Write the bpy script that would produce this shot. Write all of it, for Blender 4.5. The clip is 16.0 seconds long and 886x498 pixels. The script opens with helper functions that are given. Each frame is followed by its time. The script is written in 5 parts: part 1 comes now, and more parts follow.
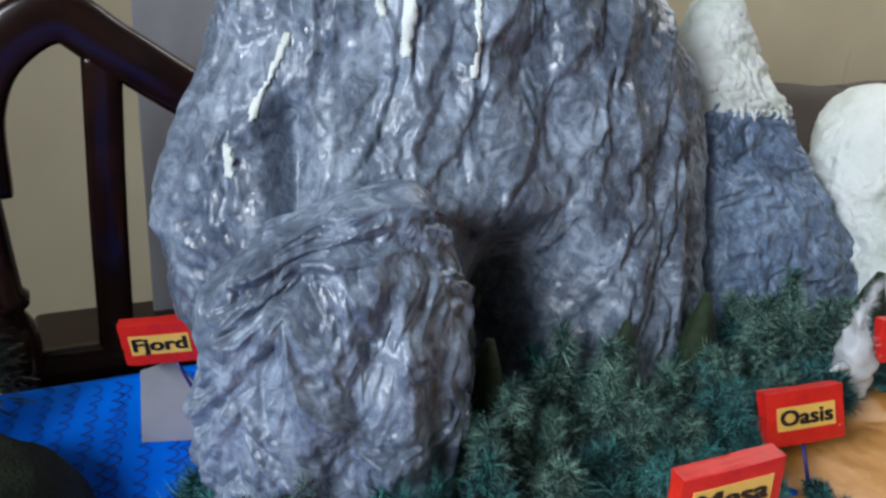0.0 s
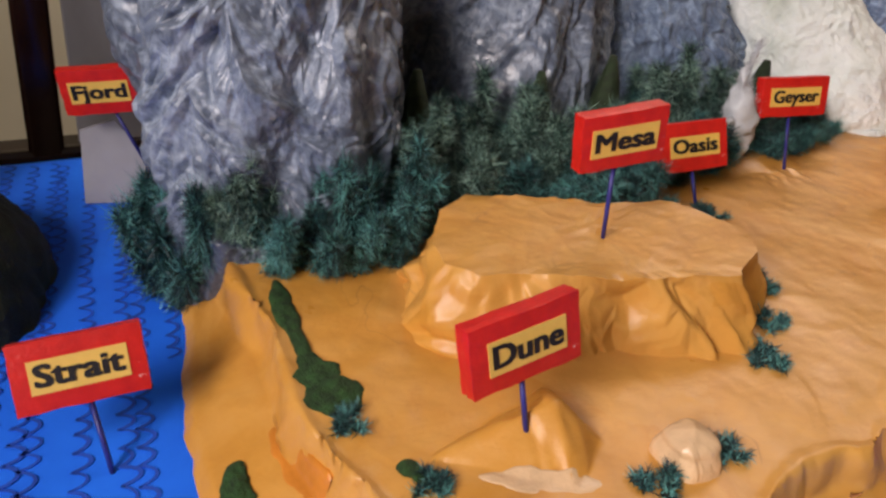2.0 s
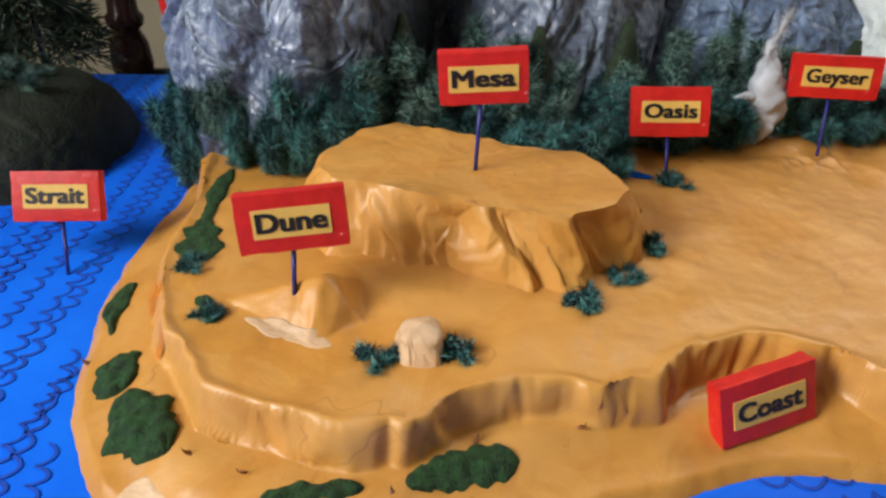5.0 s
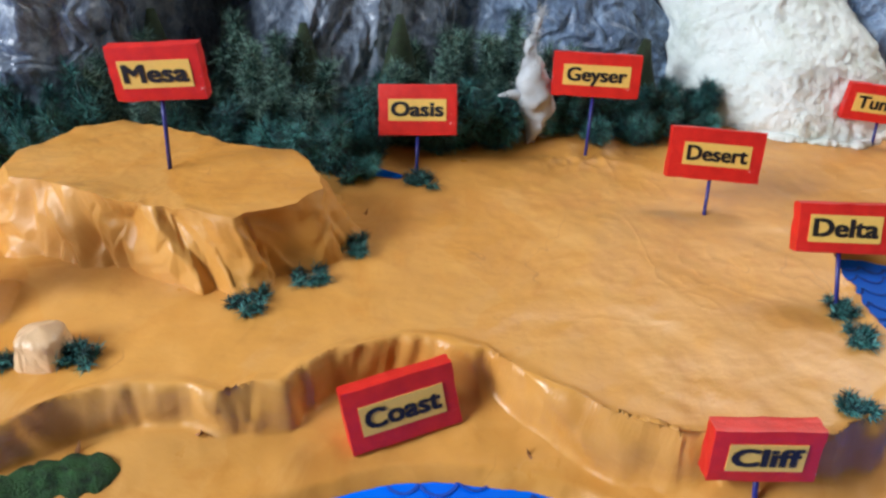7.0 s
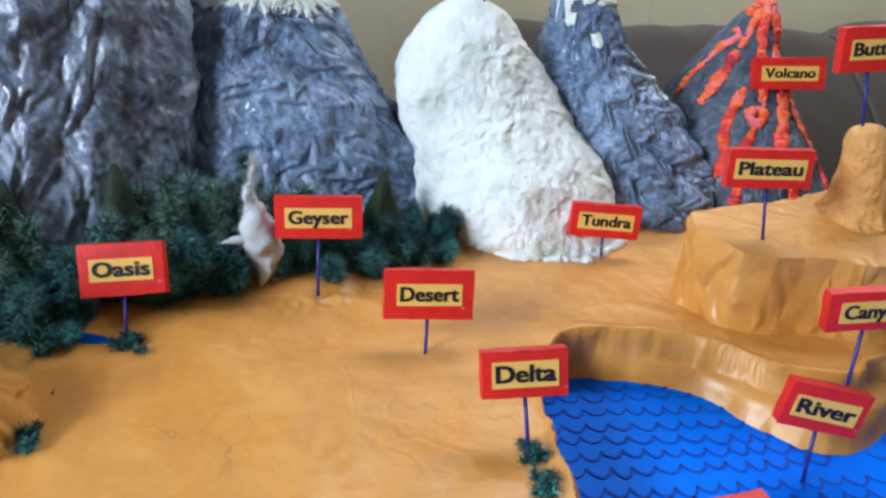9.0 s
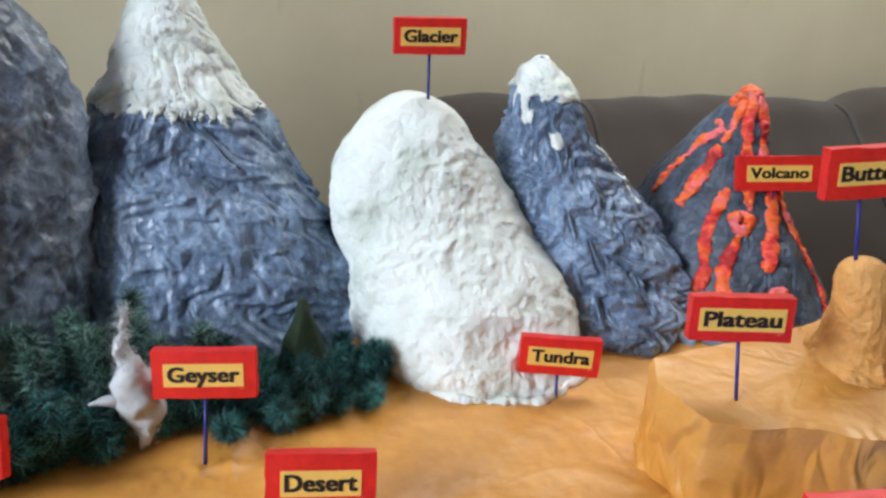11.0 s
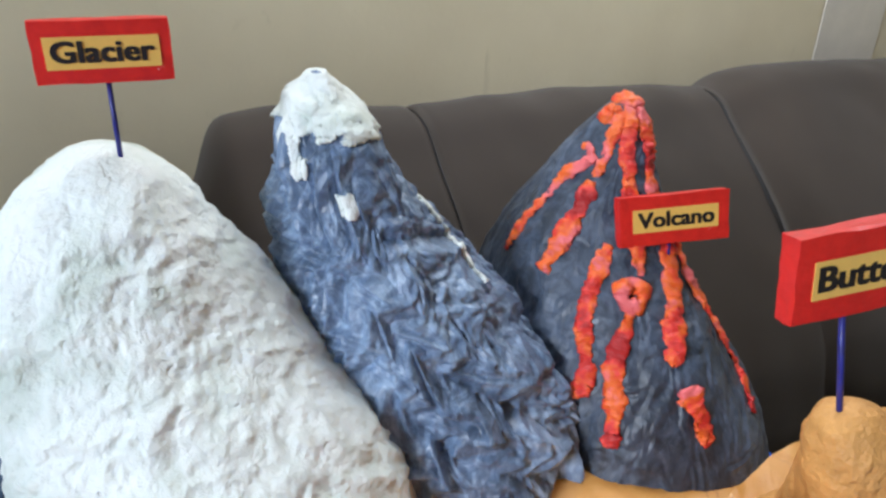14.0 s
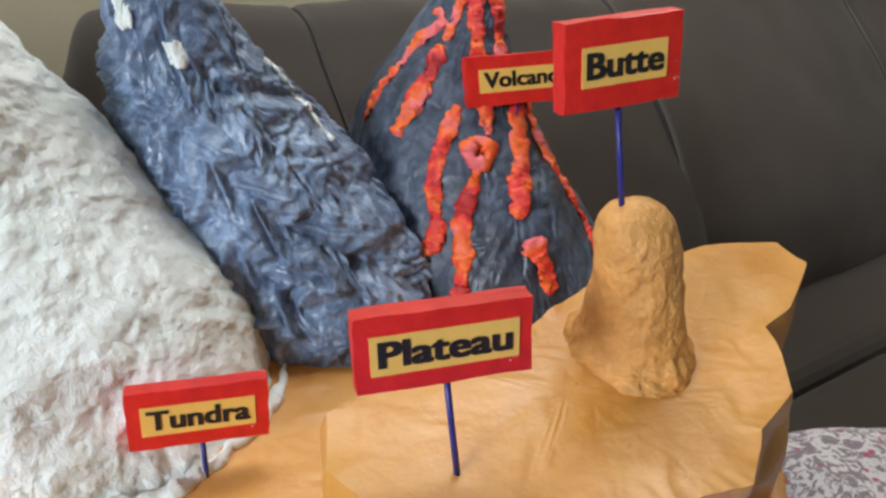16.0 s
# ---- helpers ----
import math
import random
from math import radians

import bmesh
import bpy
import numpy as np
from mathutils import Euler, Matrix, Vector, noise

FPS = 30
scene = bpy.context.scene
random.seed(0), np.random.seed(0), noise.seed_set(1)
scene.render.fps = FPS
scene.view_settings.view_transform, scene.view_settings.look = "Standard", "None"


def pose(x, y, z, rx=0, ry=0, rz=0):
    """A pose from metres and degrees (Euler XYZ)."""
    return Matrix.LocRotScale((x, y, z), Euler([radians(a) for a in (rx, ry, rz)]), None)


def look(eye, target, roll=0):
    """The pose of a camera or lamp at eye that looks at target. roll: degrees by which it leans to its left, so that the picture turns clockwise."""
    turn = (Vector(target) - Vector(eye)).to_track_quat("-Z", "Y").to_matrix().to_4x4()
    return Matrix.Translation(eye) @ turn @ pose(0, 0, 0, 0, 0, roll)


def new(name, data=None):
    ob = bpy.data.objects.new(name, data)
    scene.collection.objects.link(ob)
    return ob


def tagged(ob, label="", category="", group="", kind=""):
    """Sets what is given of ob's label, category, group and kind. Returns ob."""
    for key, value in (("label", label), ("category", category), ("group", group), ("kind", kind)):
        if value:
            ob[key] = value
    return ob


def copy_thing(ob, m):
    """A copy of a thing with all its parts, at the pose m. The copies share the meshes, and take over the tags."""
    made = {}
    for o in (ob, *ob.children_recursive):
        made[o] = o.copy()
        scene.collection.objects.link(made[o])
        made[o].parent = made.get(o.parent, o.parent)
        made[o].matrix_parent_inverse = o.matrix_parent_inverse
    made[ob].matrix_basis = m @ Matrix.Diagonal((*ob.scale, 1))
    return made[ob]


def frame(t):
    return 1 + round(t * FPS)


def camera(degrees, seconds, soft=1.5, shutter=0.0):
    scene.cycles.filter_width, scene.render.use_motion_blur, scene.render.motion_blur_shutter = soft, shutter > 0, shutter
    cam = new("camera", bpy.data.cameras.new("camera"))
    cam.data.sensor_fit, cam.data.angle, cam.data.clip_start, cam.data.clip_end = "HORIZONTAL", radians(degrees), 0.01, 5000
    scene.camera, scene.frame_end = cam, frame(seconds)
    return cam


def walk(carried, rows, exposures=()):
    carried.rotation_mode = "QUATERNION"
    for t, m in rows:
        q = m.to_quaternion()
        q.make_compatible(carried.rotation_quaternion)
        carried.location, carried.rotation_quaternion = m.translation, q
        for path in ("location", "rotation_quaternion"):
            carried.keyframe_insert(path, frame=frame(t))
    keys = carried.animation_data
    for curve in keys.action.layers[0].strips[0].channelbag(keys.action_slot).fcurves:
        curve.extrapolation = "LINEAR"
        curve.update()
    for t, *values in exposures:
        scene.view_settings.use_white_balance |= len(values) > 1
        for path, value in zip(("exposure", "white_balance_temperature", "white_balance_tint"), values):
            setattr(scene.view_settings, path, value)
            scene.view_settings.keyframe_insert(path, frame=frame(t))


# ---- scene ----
cam = camera(63.5, 16.0, soft=2.6)
METRES, EYE, TILT, LEAN, TURN = 2.0, 0.565, -23.4, -3.0, -22.0
ROWS = [
    (0.0, 0.0, 0.0, 0.0, -0.0, 0.0, 0.0),
    (0.5, 0.0041, -0.0101, -0.0271, -0.76, -1.9, -0.42),
    (1.0, -0.0017, -0.0207, -0.0586, -2.53, -4.2, 0.43),
    (1.5, -0.0053, -0.0292, -0.0852, -4.78, -5.54, 0.65),
    (2.0, -0.0052, -0.0384, -0.0973, -6.02, -6.28, 0.92),
    (2.5, -0.0001, -0.0511, -0.1006, -6.18, -6.39, 0.96),
    (3.0, 0.0105, -0.0655, -0.1072, -4.93, -6.64, 0.73),
    (5.5, 0.2187, -0.0717, -0.1132, 17.91, -9.51, -7.05),
    (6.0, 0.2455, -0.0655, -0.1203, 17.88, -9.6, -7.12),
    (6.5, 0.2624, -0.0519, -0.1181, 16.35, -9.6, -6.36),
    (7.0, 0.3055, -0.0298, -0.1001, 14.53, -8.74, -6.4),
    (7.5, 0.3379, -0.0206, -0.0921, 13.17, -9.32, -6.14),
    (8.0, 0.3586, -0.0244, -0.0781, 10.12, -6.46, -4.78),
    (8.5, 0.3713, -0.0198, -0.0724, 7.17, -3.34, -3.95),
    (9.0, 0.3819, -0.0063, -0.0545, 3.65, -1.74, -2.74),
    (9.5, 0.3888, 0.0101, -0.0324, 0.32, 0.59, -0.84),
    (12.0, 0.4942, 0.1277, 0.0373, 8.3, 0.31, -3.83),
    (12.5, 0.5255, 0.1706, 0.0501, 7.96, -1.0, -3.24),
    (13.0, 0.5146, 0.2139, 0.07, 2.08, -1.43, 0.17),
    (13.5, 0.4904, 0.2535, 0.0836, -2.31, -0.09, 1.5),
    (14.0, 0.4763, 0.2556, 0.083, -4.71, -0.6, 2.6),
    (14.5, 0.4813, 0.2521, 0.065, -6.93, -2.36, 3.29),
    (15.0, 0.4986, 0.2552, 0.0504, -8.06, -4.06, 3.95),
    (15.5, 0.5132, 0.2543, 0.0401, -8.6, -4.86, 3.83),
    (16.0, 0.5188, 0.2428, 0.0332, -9.57, -4.77, 4.1),
]
walk(cam, [(t, pose(0, 0, EYE, TILT, LEAN, TURN) @ pose(METRES * x, METRES * y, METRES * z, 90 + pitch, roll, yaw)) for t, x, y, z, yaw, pitch, roll in ROWS],
     exposures=[(0.0, 0.05, 6100, 10), (0.5, 0.0, 6500, 16), (1.0, -0.1, 7000, 22), (2.0, -0.1, 7500, 24), (3.0, -0.03, 7500, 24), (6.0, 0.24, 6300, 10), (7.5, 0.4, 5900, 10), (8.5, 0.45, 5400, 10), (9.5, 0.45, 5800, 10), (12.0, 0.45, 5950, 10), (14.2, 0.45, 5750, 10), (16.0, 0.35, 6150, 10)])

# ---- light ----
world = bpy.data.worlds.new("world")
scene.world = world
world.use_nodes = True
bg = world.node_tree.nodes["Background"]
bg.inputs[0].default_value, bg.inputs[1].default_value = (0.75, 0.85, 1.0, 1), 0.15


def area_lamp(name, eye, target, sx, sy, watts, colour, spread=180):
    data = bpy.data.lights.new(name, "AREA")
    data.spread = radians(spread)
    data.shape, data.size, data.size_y, data.energy, data.color = "RECTANGLE", sx, sy, watts, colour
    ob = new(name, data)
    ob.matrix_world = look(eye, target)
    return tagged(ob, kind="structure")


area_lamp("tube_light", (2.1, 1.2, 1.88), (2.0, 0.9, 0.0), 2.0, 0.7, 28, (1.0, 0.97, 0.92))
area_lamp("window_light", (-1.66, -0.5, 1.2), (0.4, 0.0, 0.35), 1.2, 1.2, 47, (0.95, 0.98, 1.0), 105)


# ---- noise and mesh helpers ----
def hash3(i, j, k, seed):
    h = (i * 374761393 + j * 668265263 + k * 2147483647 + seed * 1274126177) & 0xFFFFFFFF
    h = ((h ^ (h >> 13)) * 1274126177) & 0xFFFFFFFF
    h = ((h ^ (h >> 15)) * 2246822519) & 0xFFFFFFFF
    return (h ^ (h >> 16)) & 0xFFFFFFFF


def pnoise(p, seed=0):
    """Gradient noise of rows of points, about -1 to 1."""
    p = np.asarray(p, float)
    b = np.floor(p).astype(np.int64)
    f = p - b
    u = f * f * f * (f * (f * 6 - 15) + 10)
    total = 0
    for dx in (0, 1):
        for dy in (0, 1):
            for dz in (0, 1):
                h = hash3(b[..., 0] + dx, b[..., 1] + dy, b[..., 2] + dz, seed)
                gx, gy, gz = [((h >> s) & 1023) / 511.5 - 1 for s in (0, 10, 20)]
                w = [(u[..., a] if d else 1 - u[..., a]) for a, d in enumerate((dx, dy, dz))]
                total = total + w[0] * w[1] * w[2] * (gx * (f[..., 0] - dx) + gy * (f[..., 1] - dy) + gz * (f[..., 2] - dz))
    return total * 1.4


def fbm(p, octaves=4, seed=0, gain=0.5):
    total, amp, p = 0, 1.0, np.asarray(p, float)
    for o in range(octaves):
        total = total + amp * pnoise(p * 2.03**o, seed + o)
        amp *= gain
    return total


def ridged(p, octaves=3, seed=0, gain=0.5):
    """Sharp creases, about 0 to 1."""
    total, amp, norm, p = 0, 1.0, 0, np.asarray(p, float)
    for o in range(octaves):
        total = total + amp * (1 - np.abs(pnoise(p * 2.1**o, seed + o)) * 1.6)
        norm += amp
        amp *= gain
    return total / norm


def smooth(a, b, x):
    t = np.clip((x - a) / (b - a), 0, 1)
    return t * t * (3 - 2 * t)


def mesh_of(name, verts, faces, soft=True):
    me = bpy.data.meshes.new(name)
    if isinstance(faces, np.ndarray):
        v, f = np.asarray(verts, np.float32), faces.astype(np.int32)
        count, sides = f.shape
        me.vertices.add(len(v))
        me.vertices.foreach_set("co", v.ravel())
        me.loops.add(count * sides)
        me.loops.foreach_set("vertex_index", f.ravel())
        me.polygons.add(count)
        me.polygons.foreach_set("loop_start", np.arange(count, dtype=np.int32) * sides)
        me.update(calc_edges=True)
    else:
        me.from_pydata([tuple(v) for v in np.asarray(verts, float)], [], [tuple(int(i) for i in f) for f in faces])
        me.update()
    if soft:
        me.shade_smooth()
    return me


def mesh_bm(name, bm, soft=False):
    me = bpy.data.meshes.new(name)
    bm.normal_update()
    bm.to_mesh(me)
    bm.free()
    if soft:
        me.shade_smooth()
    return me


def part(name, me, material, parent=None, label=""):
    """One mesh object, under a thing or a part if given."""
    if isinstance(me, bmesh.types.BMesh):
        me = mesh_bm(name, me)
    me.materials.clear()
    me.materials.append(material)
    ob = new(name, me)
    if parent:
        ob.parent = parent
    return tagged(ob, label)


def thing(name, at, label, category, group="", kind=""):
    ob = new(name)
    ob.location = at
    ob.empty_display_size = 0.02
    return tagged(ob, label, category, group, kind)


def grid_faces(rows, cols, closed=False):
    r, c = np.meshgrid(np.arange(rows - 1), np.arange(cols if closed else cols - 1), indexing="ij")
    a, b = r * cols + c, r * cols + (c + 1) % cols
    return np.stack([a, b, b + cols, a + cols], -1).reshape(-1, 4)


def box_bm(x0, x1, y0, y1, z0, z1, bevel=0.0, segments=2):
    bm = bmesh.new()
    bmesh.ops.create_cube(bm, size=1, matrix=Matrix.Translation(((x0 + x1) / 2, (y0 + y1) / 2, (z0 + z1) / 2)) @ Matrix.Diagonal((x1 - x0, y1 - y0, z1 - z0, 1)))
    if bevel:
        bmesh.ops.bevel(bm, geom=bm.edges[:], offset=bevel, segments=segments, profile=0.5, affect="EDGES")
    return bm


def tube(points, radii, sides=8):
    """Verts and faces of a tube along points."""
    pts = np.asarray(points, float)
    rad = np.broadcast_to(np.asarray(radii, float), (len(pts),))
    d = np.gradient(pts, axis=0)
    d /= np.linalg.norm(d, axis=1, keepdims=True) + 1e-12
    ref = np.where(np.abs(d[:, 2:3]) > 0.9, [[1.0, 0, 0]], [[0, 0, 1.0]])
    s = np.cross(d, ref)
    s /= np.linalg.norm(s, axis=1, keepdims=True) + 1e-12
    u = np.cross(s, d)
    ang = np.linspace(0, 2 * np.pi, sides, endpoint=False)
    v = pts[:, None] + rad[:, None, None] * (np.cos(ang)[None, :, None] * s[:, None] + np.sin(ang)[None, :, None] * u[:, None])
    faces = [tuple(f) for f in grid_faces(len(pts), sides, True)]
    faces += [tuple(range(sides))[::-1], tuple(range((len(pts) - 1) * sides, len(pts) * sides))]
    return v.reshape(-1, 3), faces


def curve_through(points, steps=12):
    """A smooth line through points (Catmull-Rom)."""
    p = np.asarray(points, float)
    p = np.vstack([2 * p[0] - p[1], p, 2 * p[-1] - p[-2]])
    out = []
    for i in range(1, len(p) - 2):
        for t in np.linspace(0, 1, steps, endpoint=False):
            out.append(0.5 * (2 * p[i] + (p[i + 1] - p[i - 1]) * t + (2 * p[i - 1] - 5 * p[i] + 4 * p[i + 1] - p[i + 2]) * t**2 + (3 * p[i] - p[i - 1] - 3 * p[i + 1] + p[i + 2]) * t**3))
    out.append(p[-2])
    return np.array(out)


def round_outline(points, steps=5):
    """A smooth closed outline through corner points."""
    p = np.asarray(points, float)
    n = len(p)
    out = []
    for i in range(n):
        a, b, c, d = p[i - 1], p[i], p[(i + 1) % n], p[(i + 2) % n]
        for t in np.linspace(0, 1, steps, endpoint=False):
            out.append(0.5 * (2 * b + (c - a) * t + (2 * a - 5 * b + 4 * c - d) * t**2 + (3 * b - a - 3 * c + d) * t**3))
    return np.array(out)


def inside_distance(x, y, outline):
    """Distance to a closed outline, positive inside."""
    best = np.full(x.shape, 9.0)
    odd = np.zeros(x.shape, bool)
    for (ax, ay), (bx, by) in zip(outline, np.roll(outline, -1, 0)):
        ex, ey = bx - ax, by - ay
        t = np.clip(((x - ax) * ex + (y - ay) * ey) / (ex * ex + ey * ey + 1e-12), 0, 1)
        best = np.minimum(best, np.hypot(x - ax - t * ex, y - ay - t * ey))
        if ay != by:
            odd ^= ((ay > y) != (by > y)) & (x < ax + (y - ay) / (by - ay) * ex)
    return np.where(odd, best, -best)


def crumpled(p, seed, low=10.0, high=66.0, count=9, fall=1.25, flat=0.4):
    """Folds of crumpled paper: straight creases in many directions, each fading in and out."""
    rng, total = np.random.RandomState(seed), 0
    wide = [pnoise(p * s + 3.0, seed + int(s)) for s in (4.0, 9.0, 20.0)]
    for k in range(count):
        d = rng.normal(size=3) * (1, 1, flat)
        d /= np.linalg.norm(d)
        f = low * (high / low) ** (k / (count - 1))
        j = min(2, int(3 * k / count))
        phase = (p @ d) * f + rng.choice([-0.9, 0.9]) * wide[j] + rng.uniform()
        show = smooth(-0.35, 0.35, rng.choice([-1.0, 1.0]) * wide[(j + rng.randint(1, 3)) % 3] + rng.uniform(-0.15, 0.25))
        total = total + show * (np.abs((phase % 1) * 2 - 1) - 0.5) * (low / f) ** fall
    return total


def facets(p, seed, stretch=(1, 1, 1)):
    """Dished flat facets that meet in sharp folds: distance to the nearest of scattered seeds, in an angular metric."""
    q = np.asarray(p, float) * np.asarray(stretch, float)
    shape = q.shape[:-1]
    q = q.reshape(-1, 3)
    rng = np.random.RandomState(seed)
    ways = rng.normal(size=(7, 3))
    ways /= np.linalg.norm(ways, axis=1, keepdims=True)
    ways = ways.astype(np.float32)
    b = np.floor(q).astype(np.int64)
    f = (q - b).astype(np.float32)
    best = np.full(len(q), 9.0, np.float32)
    for dx in (-1, 0, 1):
        for dy in (-1, 0, 1):
            for dz in (-1, 0, 1):
                h = hash3(b[:, 0] + dx, b[:, 1] + dy, b[:, 2] + dz, seed)
                at = np.stack([((h >> k) & 1023) for k in (0, 10, 20)], -1).astype(np.float32) / 1023
                d = f - at - np.array([dx, dy, dz], np.float32)
                best = np.minimum(best, np.abs(d @ ways.T).max(1))
    return best.reshape(shape).astype(float)


def folds(p, seed, scale=1.0, low=12.0, high=33.0, stretch=(1, 1, 0.75), gain=0.15, detail=1.0):
    """Crumpled paper: a few long folds, each bent by the ones before, with angular facets at two sizes between them."""
    rng = np.random.RandomState(seed)
    p = np.asarray(p, float)
    q, total = p * np.asarray(stretch, float), 0
    drift = [pnoise(p * f + 2.0, seed + int(f)) for f in (5.0, 11.0)]
    for k in range(5):
        d, e = rng.normal(size=(2, 3))
        d, e = d / np.linalg.norm(d), e / np.linalg.norm(e)
        f = low * (high / low) ** (k / 4)
        t = np.abs(((q @ d) * f + 0.5 * drift[k % 2] + rng.uniform()) % 1 * 2 - 1) - 0.5
        show = 0.25 + 0.75 * smooth(-0.3, 0.3, drift[(k + 1) % 2] * rng.choice([-1, 1]) + 0.1)
        total = total + show * t * gain / f
        q = q + e * (t * 0.7 / f)[..., None]
    straight = p * np.asarray(stretch, float)
    warp = straight + 0.3 * (q - straight) + 0.010 * np.stack([pnoise(p * 21, seed + k) for k in (31, 32, 33)], -1)
    where = smooth(-0.35, 0.35, pnoise(p * 12 + 1.0, seed + 7))
    mid, fine = high * 1.35, high * 2.9
    total = total + detail * (0.62 / mid) * (facets(warp * mid, seed + 5) - 0.42) * (1.0 - 1.6 * where)
    total = total + detail * (0.55 / fine) * (facets(warp * fine + 3.0, seed + 6) - 0.42) * (0.3 + 0.7 * where)
    return scale * total


# ---- materials ----
class Mat:
    """Small wrapper to write node materials briefly."""

    def __init__(self, name, rough=0.5, metal=0.0, spec=0.5):
        self.m = bpy.data.materials.new(name)
        self.m.use_nodes = True
        self.t = self.m.node_tree
        self.b = self.t.nodes["Principled BSDF"]
        self.b.inputs["Roughness"].default_value = rough
        self.b.inputs["Metallic"].default_value = metal
        self.b.inputs["Specular IOR Level"].default_value = spec
        self.co = self.t.nodes.new("ShaderNodeTexCoord").outputs["Object"]

    def node(self, kind, **sets):
        n = self.t.nodes.new(kind)
        for key, value in sets.items():
            n.inputs[key.replace("_", " ")].default_value = value
        return n

    def link(self, a, b):
        self.t.links.new(a, b)

    def scaled(self, sx, sy, sz):
        n = self.t.nodes.new("ShaderNodeMapping")
        n.inputs["Scale"].default_value = (sx, sy, sz)
        self.link(self.co, n.inputs["Vector"])
        return n.outputs[0]

    def noise(self, scale, detail=4, rough=0.55, distort=0.0, co=None):
        n = self.node("ShaderNodeTexNoise", Scale=scale, Detail=detail, Roughness=rough, Distortion=distort)
        self.link(co or self.co, n.inputs["Vector"])
        return n.outputs["Fac"]

    def ramp(self, fac, *stops):
        n = self.t.nodes.new("ShaderNodeValToRGB")
        els = n.color_ramp.elements
        while len(els) < len(stops):
            els.new(0.5)
        for e, (at, col) in zip(els, stops):
            e.position, e.color = at, (*col, 1) if len(col) == 3 else col
        self.link(fac, n.inputs[0])
        return n.outputs[0]

    def mix(self, fac, a, b):
        n = self.t.nodes.new("ShaderNodeMix")
        n.data_type = "RGBA"
        for sock, v in ((n.inputs[0], fac), (n.inputs[6], a), (n.inputs[7], b)):
            if isinstance(v, (int, float)):
                sock.default_value = v
            elif isinstance(v, tuple):
                sock.default_value = (*v, 1)
            else:
                self.link(v, sock)
        return n.outputs[2]

    def colour(self, out):
        if isinstance(out, tuple):
            self.b.inputs["Base Color"].default_value = (*out, 1)
        else:
            self.link(out, self.b.inputs["Base Color"])
        return self

    def roughness(self, out):
        self.link(out, self.b.inputs["Roughness"])
        return self

    def bump(self, out, strength, distance):
        n = self.node("ShaderNodeBump", Strength=strength, Distance=distance)
        self.link(out, n.inputs["Height"])
        old = self.b.inputs["Normal"].links
        if old:
            self.link(old[0].from_socket, n.inputs["Normal"])
        self.link(n.outputs[0], self.b.inputs["Normal"])
        return self

    def creases(self, scale, width=0.035, stretch=1.0):
        """Thin fold lines of crumpled paper, 1 on a fold."""
        n = self.noise(scale, 2.5, 0.45, 0.9, self.scaled(1, 1, stretch))
        return self.ramp(n, (0.5 - width, grey3(0)), (0.5, grey3(1)), (0.5 + width, grey3(0)))

    def crumple(self, scale, stretch):
        """Small angular facets of crumpled paper, bent by noise."""
        bend = self.t.nodes.new("ShaderNodeTexNoise")
        bend.inputs["Scale"].default_value = scale * 0.5
        self.link(self.co, bend.inputs["Vector"])
        add = self.t.nodes.new("ShaderNodeVectorMath")
        add.operation = "MULTIPLY_ADD"
        self.link(bend.outputs["Color"], add.inputs[0])
        add.inputs[1].default_value = (0.9 / scale,) * 3
        self.link(self.scaled(1, 1, stretch), add.inputs[2])
        n = self.t.nodes.new("ShaderNodeTexVoronoi")
        n.distance = "CHEBYCHEV"
        n.inputs["Scale"].default_value = scale
        self.link(add.outputs[0], n.inputs["Vector"])
        return n.outputs["Distance"]

    def random(self):
        return self.t.nodes.new("ShaderNodeNewGeometry").outputs["Random Per Island"]


def grey3(v):
    return (v, v, v)


def rock_paint(name, dark, mid, light, gloss):
    m = Mat(name, gloss)
    wide = m.noise(9, 4, 0.6, 0.8)
    fine = m.noise(42, 5, 0.62, 1.6)
    base = m.ramp(m.mix(0.5, wide, fine), (0.36, dark), (0.5, mid), (0.64, light))
    patch = m.ramp(m.noise(13, 5, 0.65, 0.8, m.scaled(1, 1, 0.7)), (0.39, grey3(0.55)), (0.47, grey3(0.0)))
    base = m.mix(patch, base, dark)
    m.colour(m.mix(m.ramp(m.noise(30, 5, 0.7, 1.2, m.scaled(1.3, 1, 0.7)), (0.55, grey3(0.0)), (0.64, grey3(0.45))), base, light))
    m.roughness(m.ramp(m.noise(40), (0.35, grey3(gloss - 0.08)), (0.65, grey3(gloss + 0.15))))
    m.bump(m.crumple(46, 0.4), 0.45, 0.006).bump(m.crumple(95, 0.5), 0.4, 0.003).bump(m.noise(150, 4, 0.6), 0.15, 0.0015)
    return m.m


PAPER_ROCK = rock_paint("grey_painted_crumpled_paper", (0.045, 0.058, 0.09), (0.148, 0.188, 0.256), (0.35, 0.42, 0.52), 0.3)
BLUE_ROCK = rock_paint("blue_grey_painted_paper", (0.045, 0.07, 0.12), (0.15, 0.22, 0.345), (0.34, 0.46, 0.63), 0.36)
VOLCANO_ROCK = rock_paint("slate_painted_paper", (0.018, 0.025, 0.038), (0.044, 0.060, 0.092), (0.10, 0.13, 0.19), 0.45)


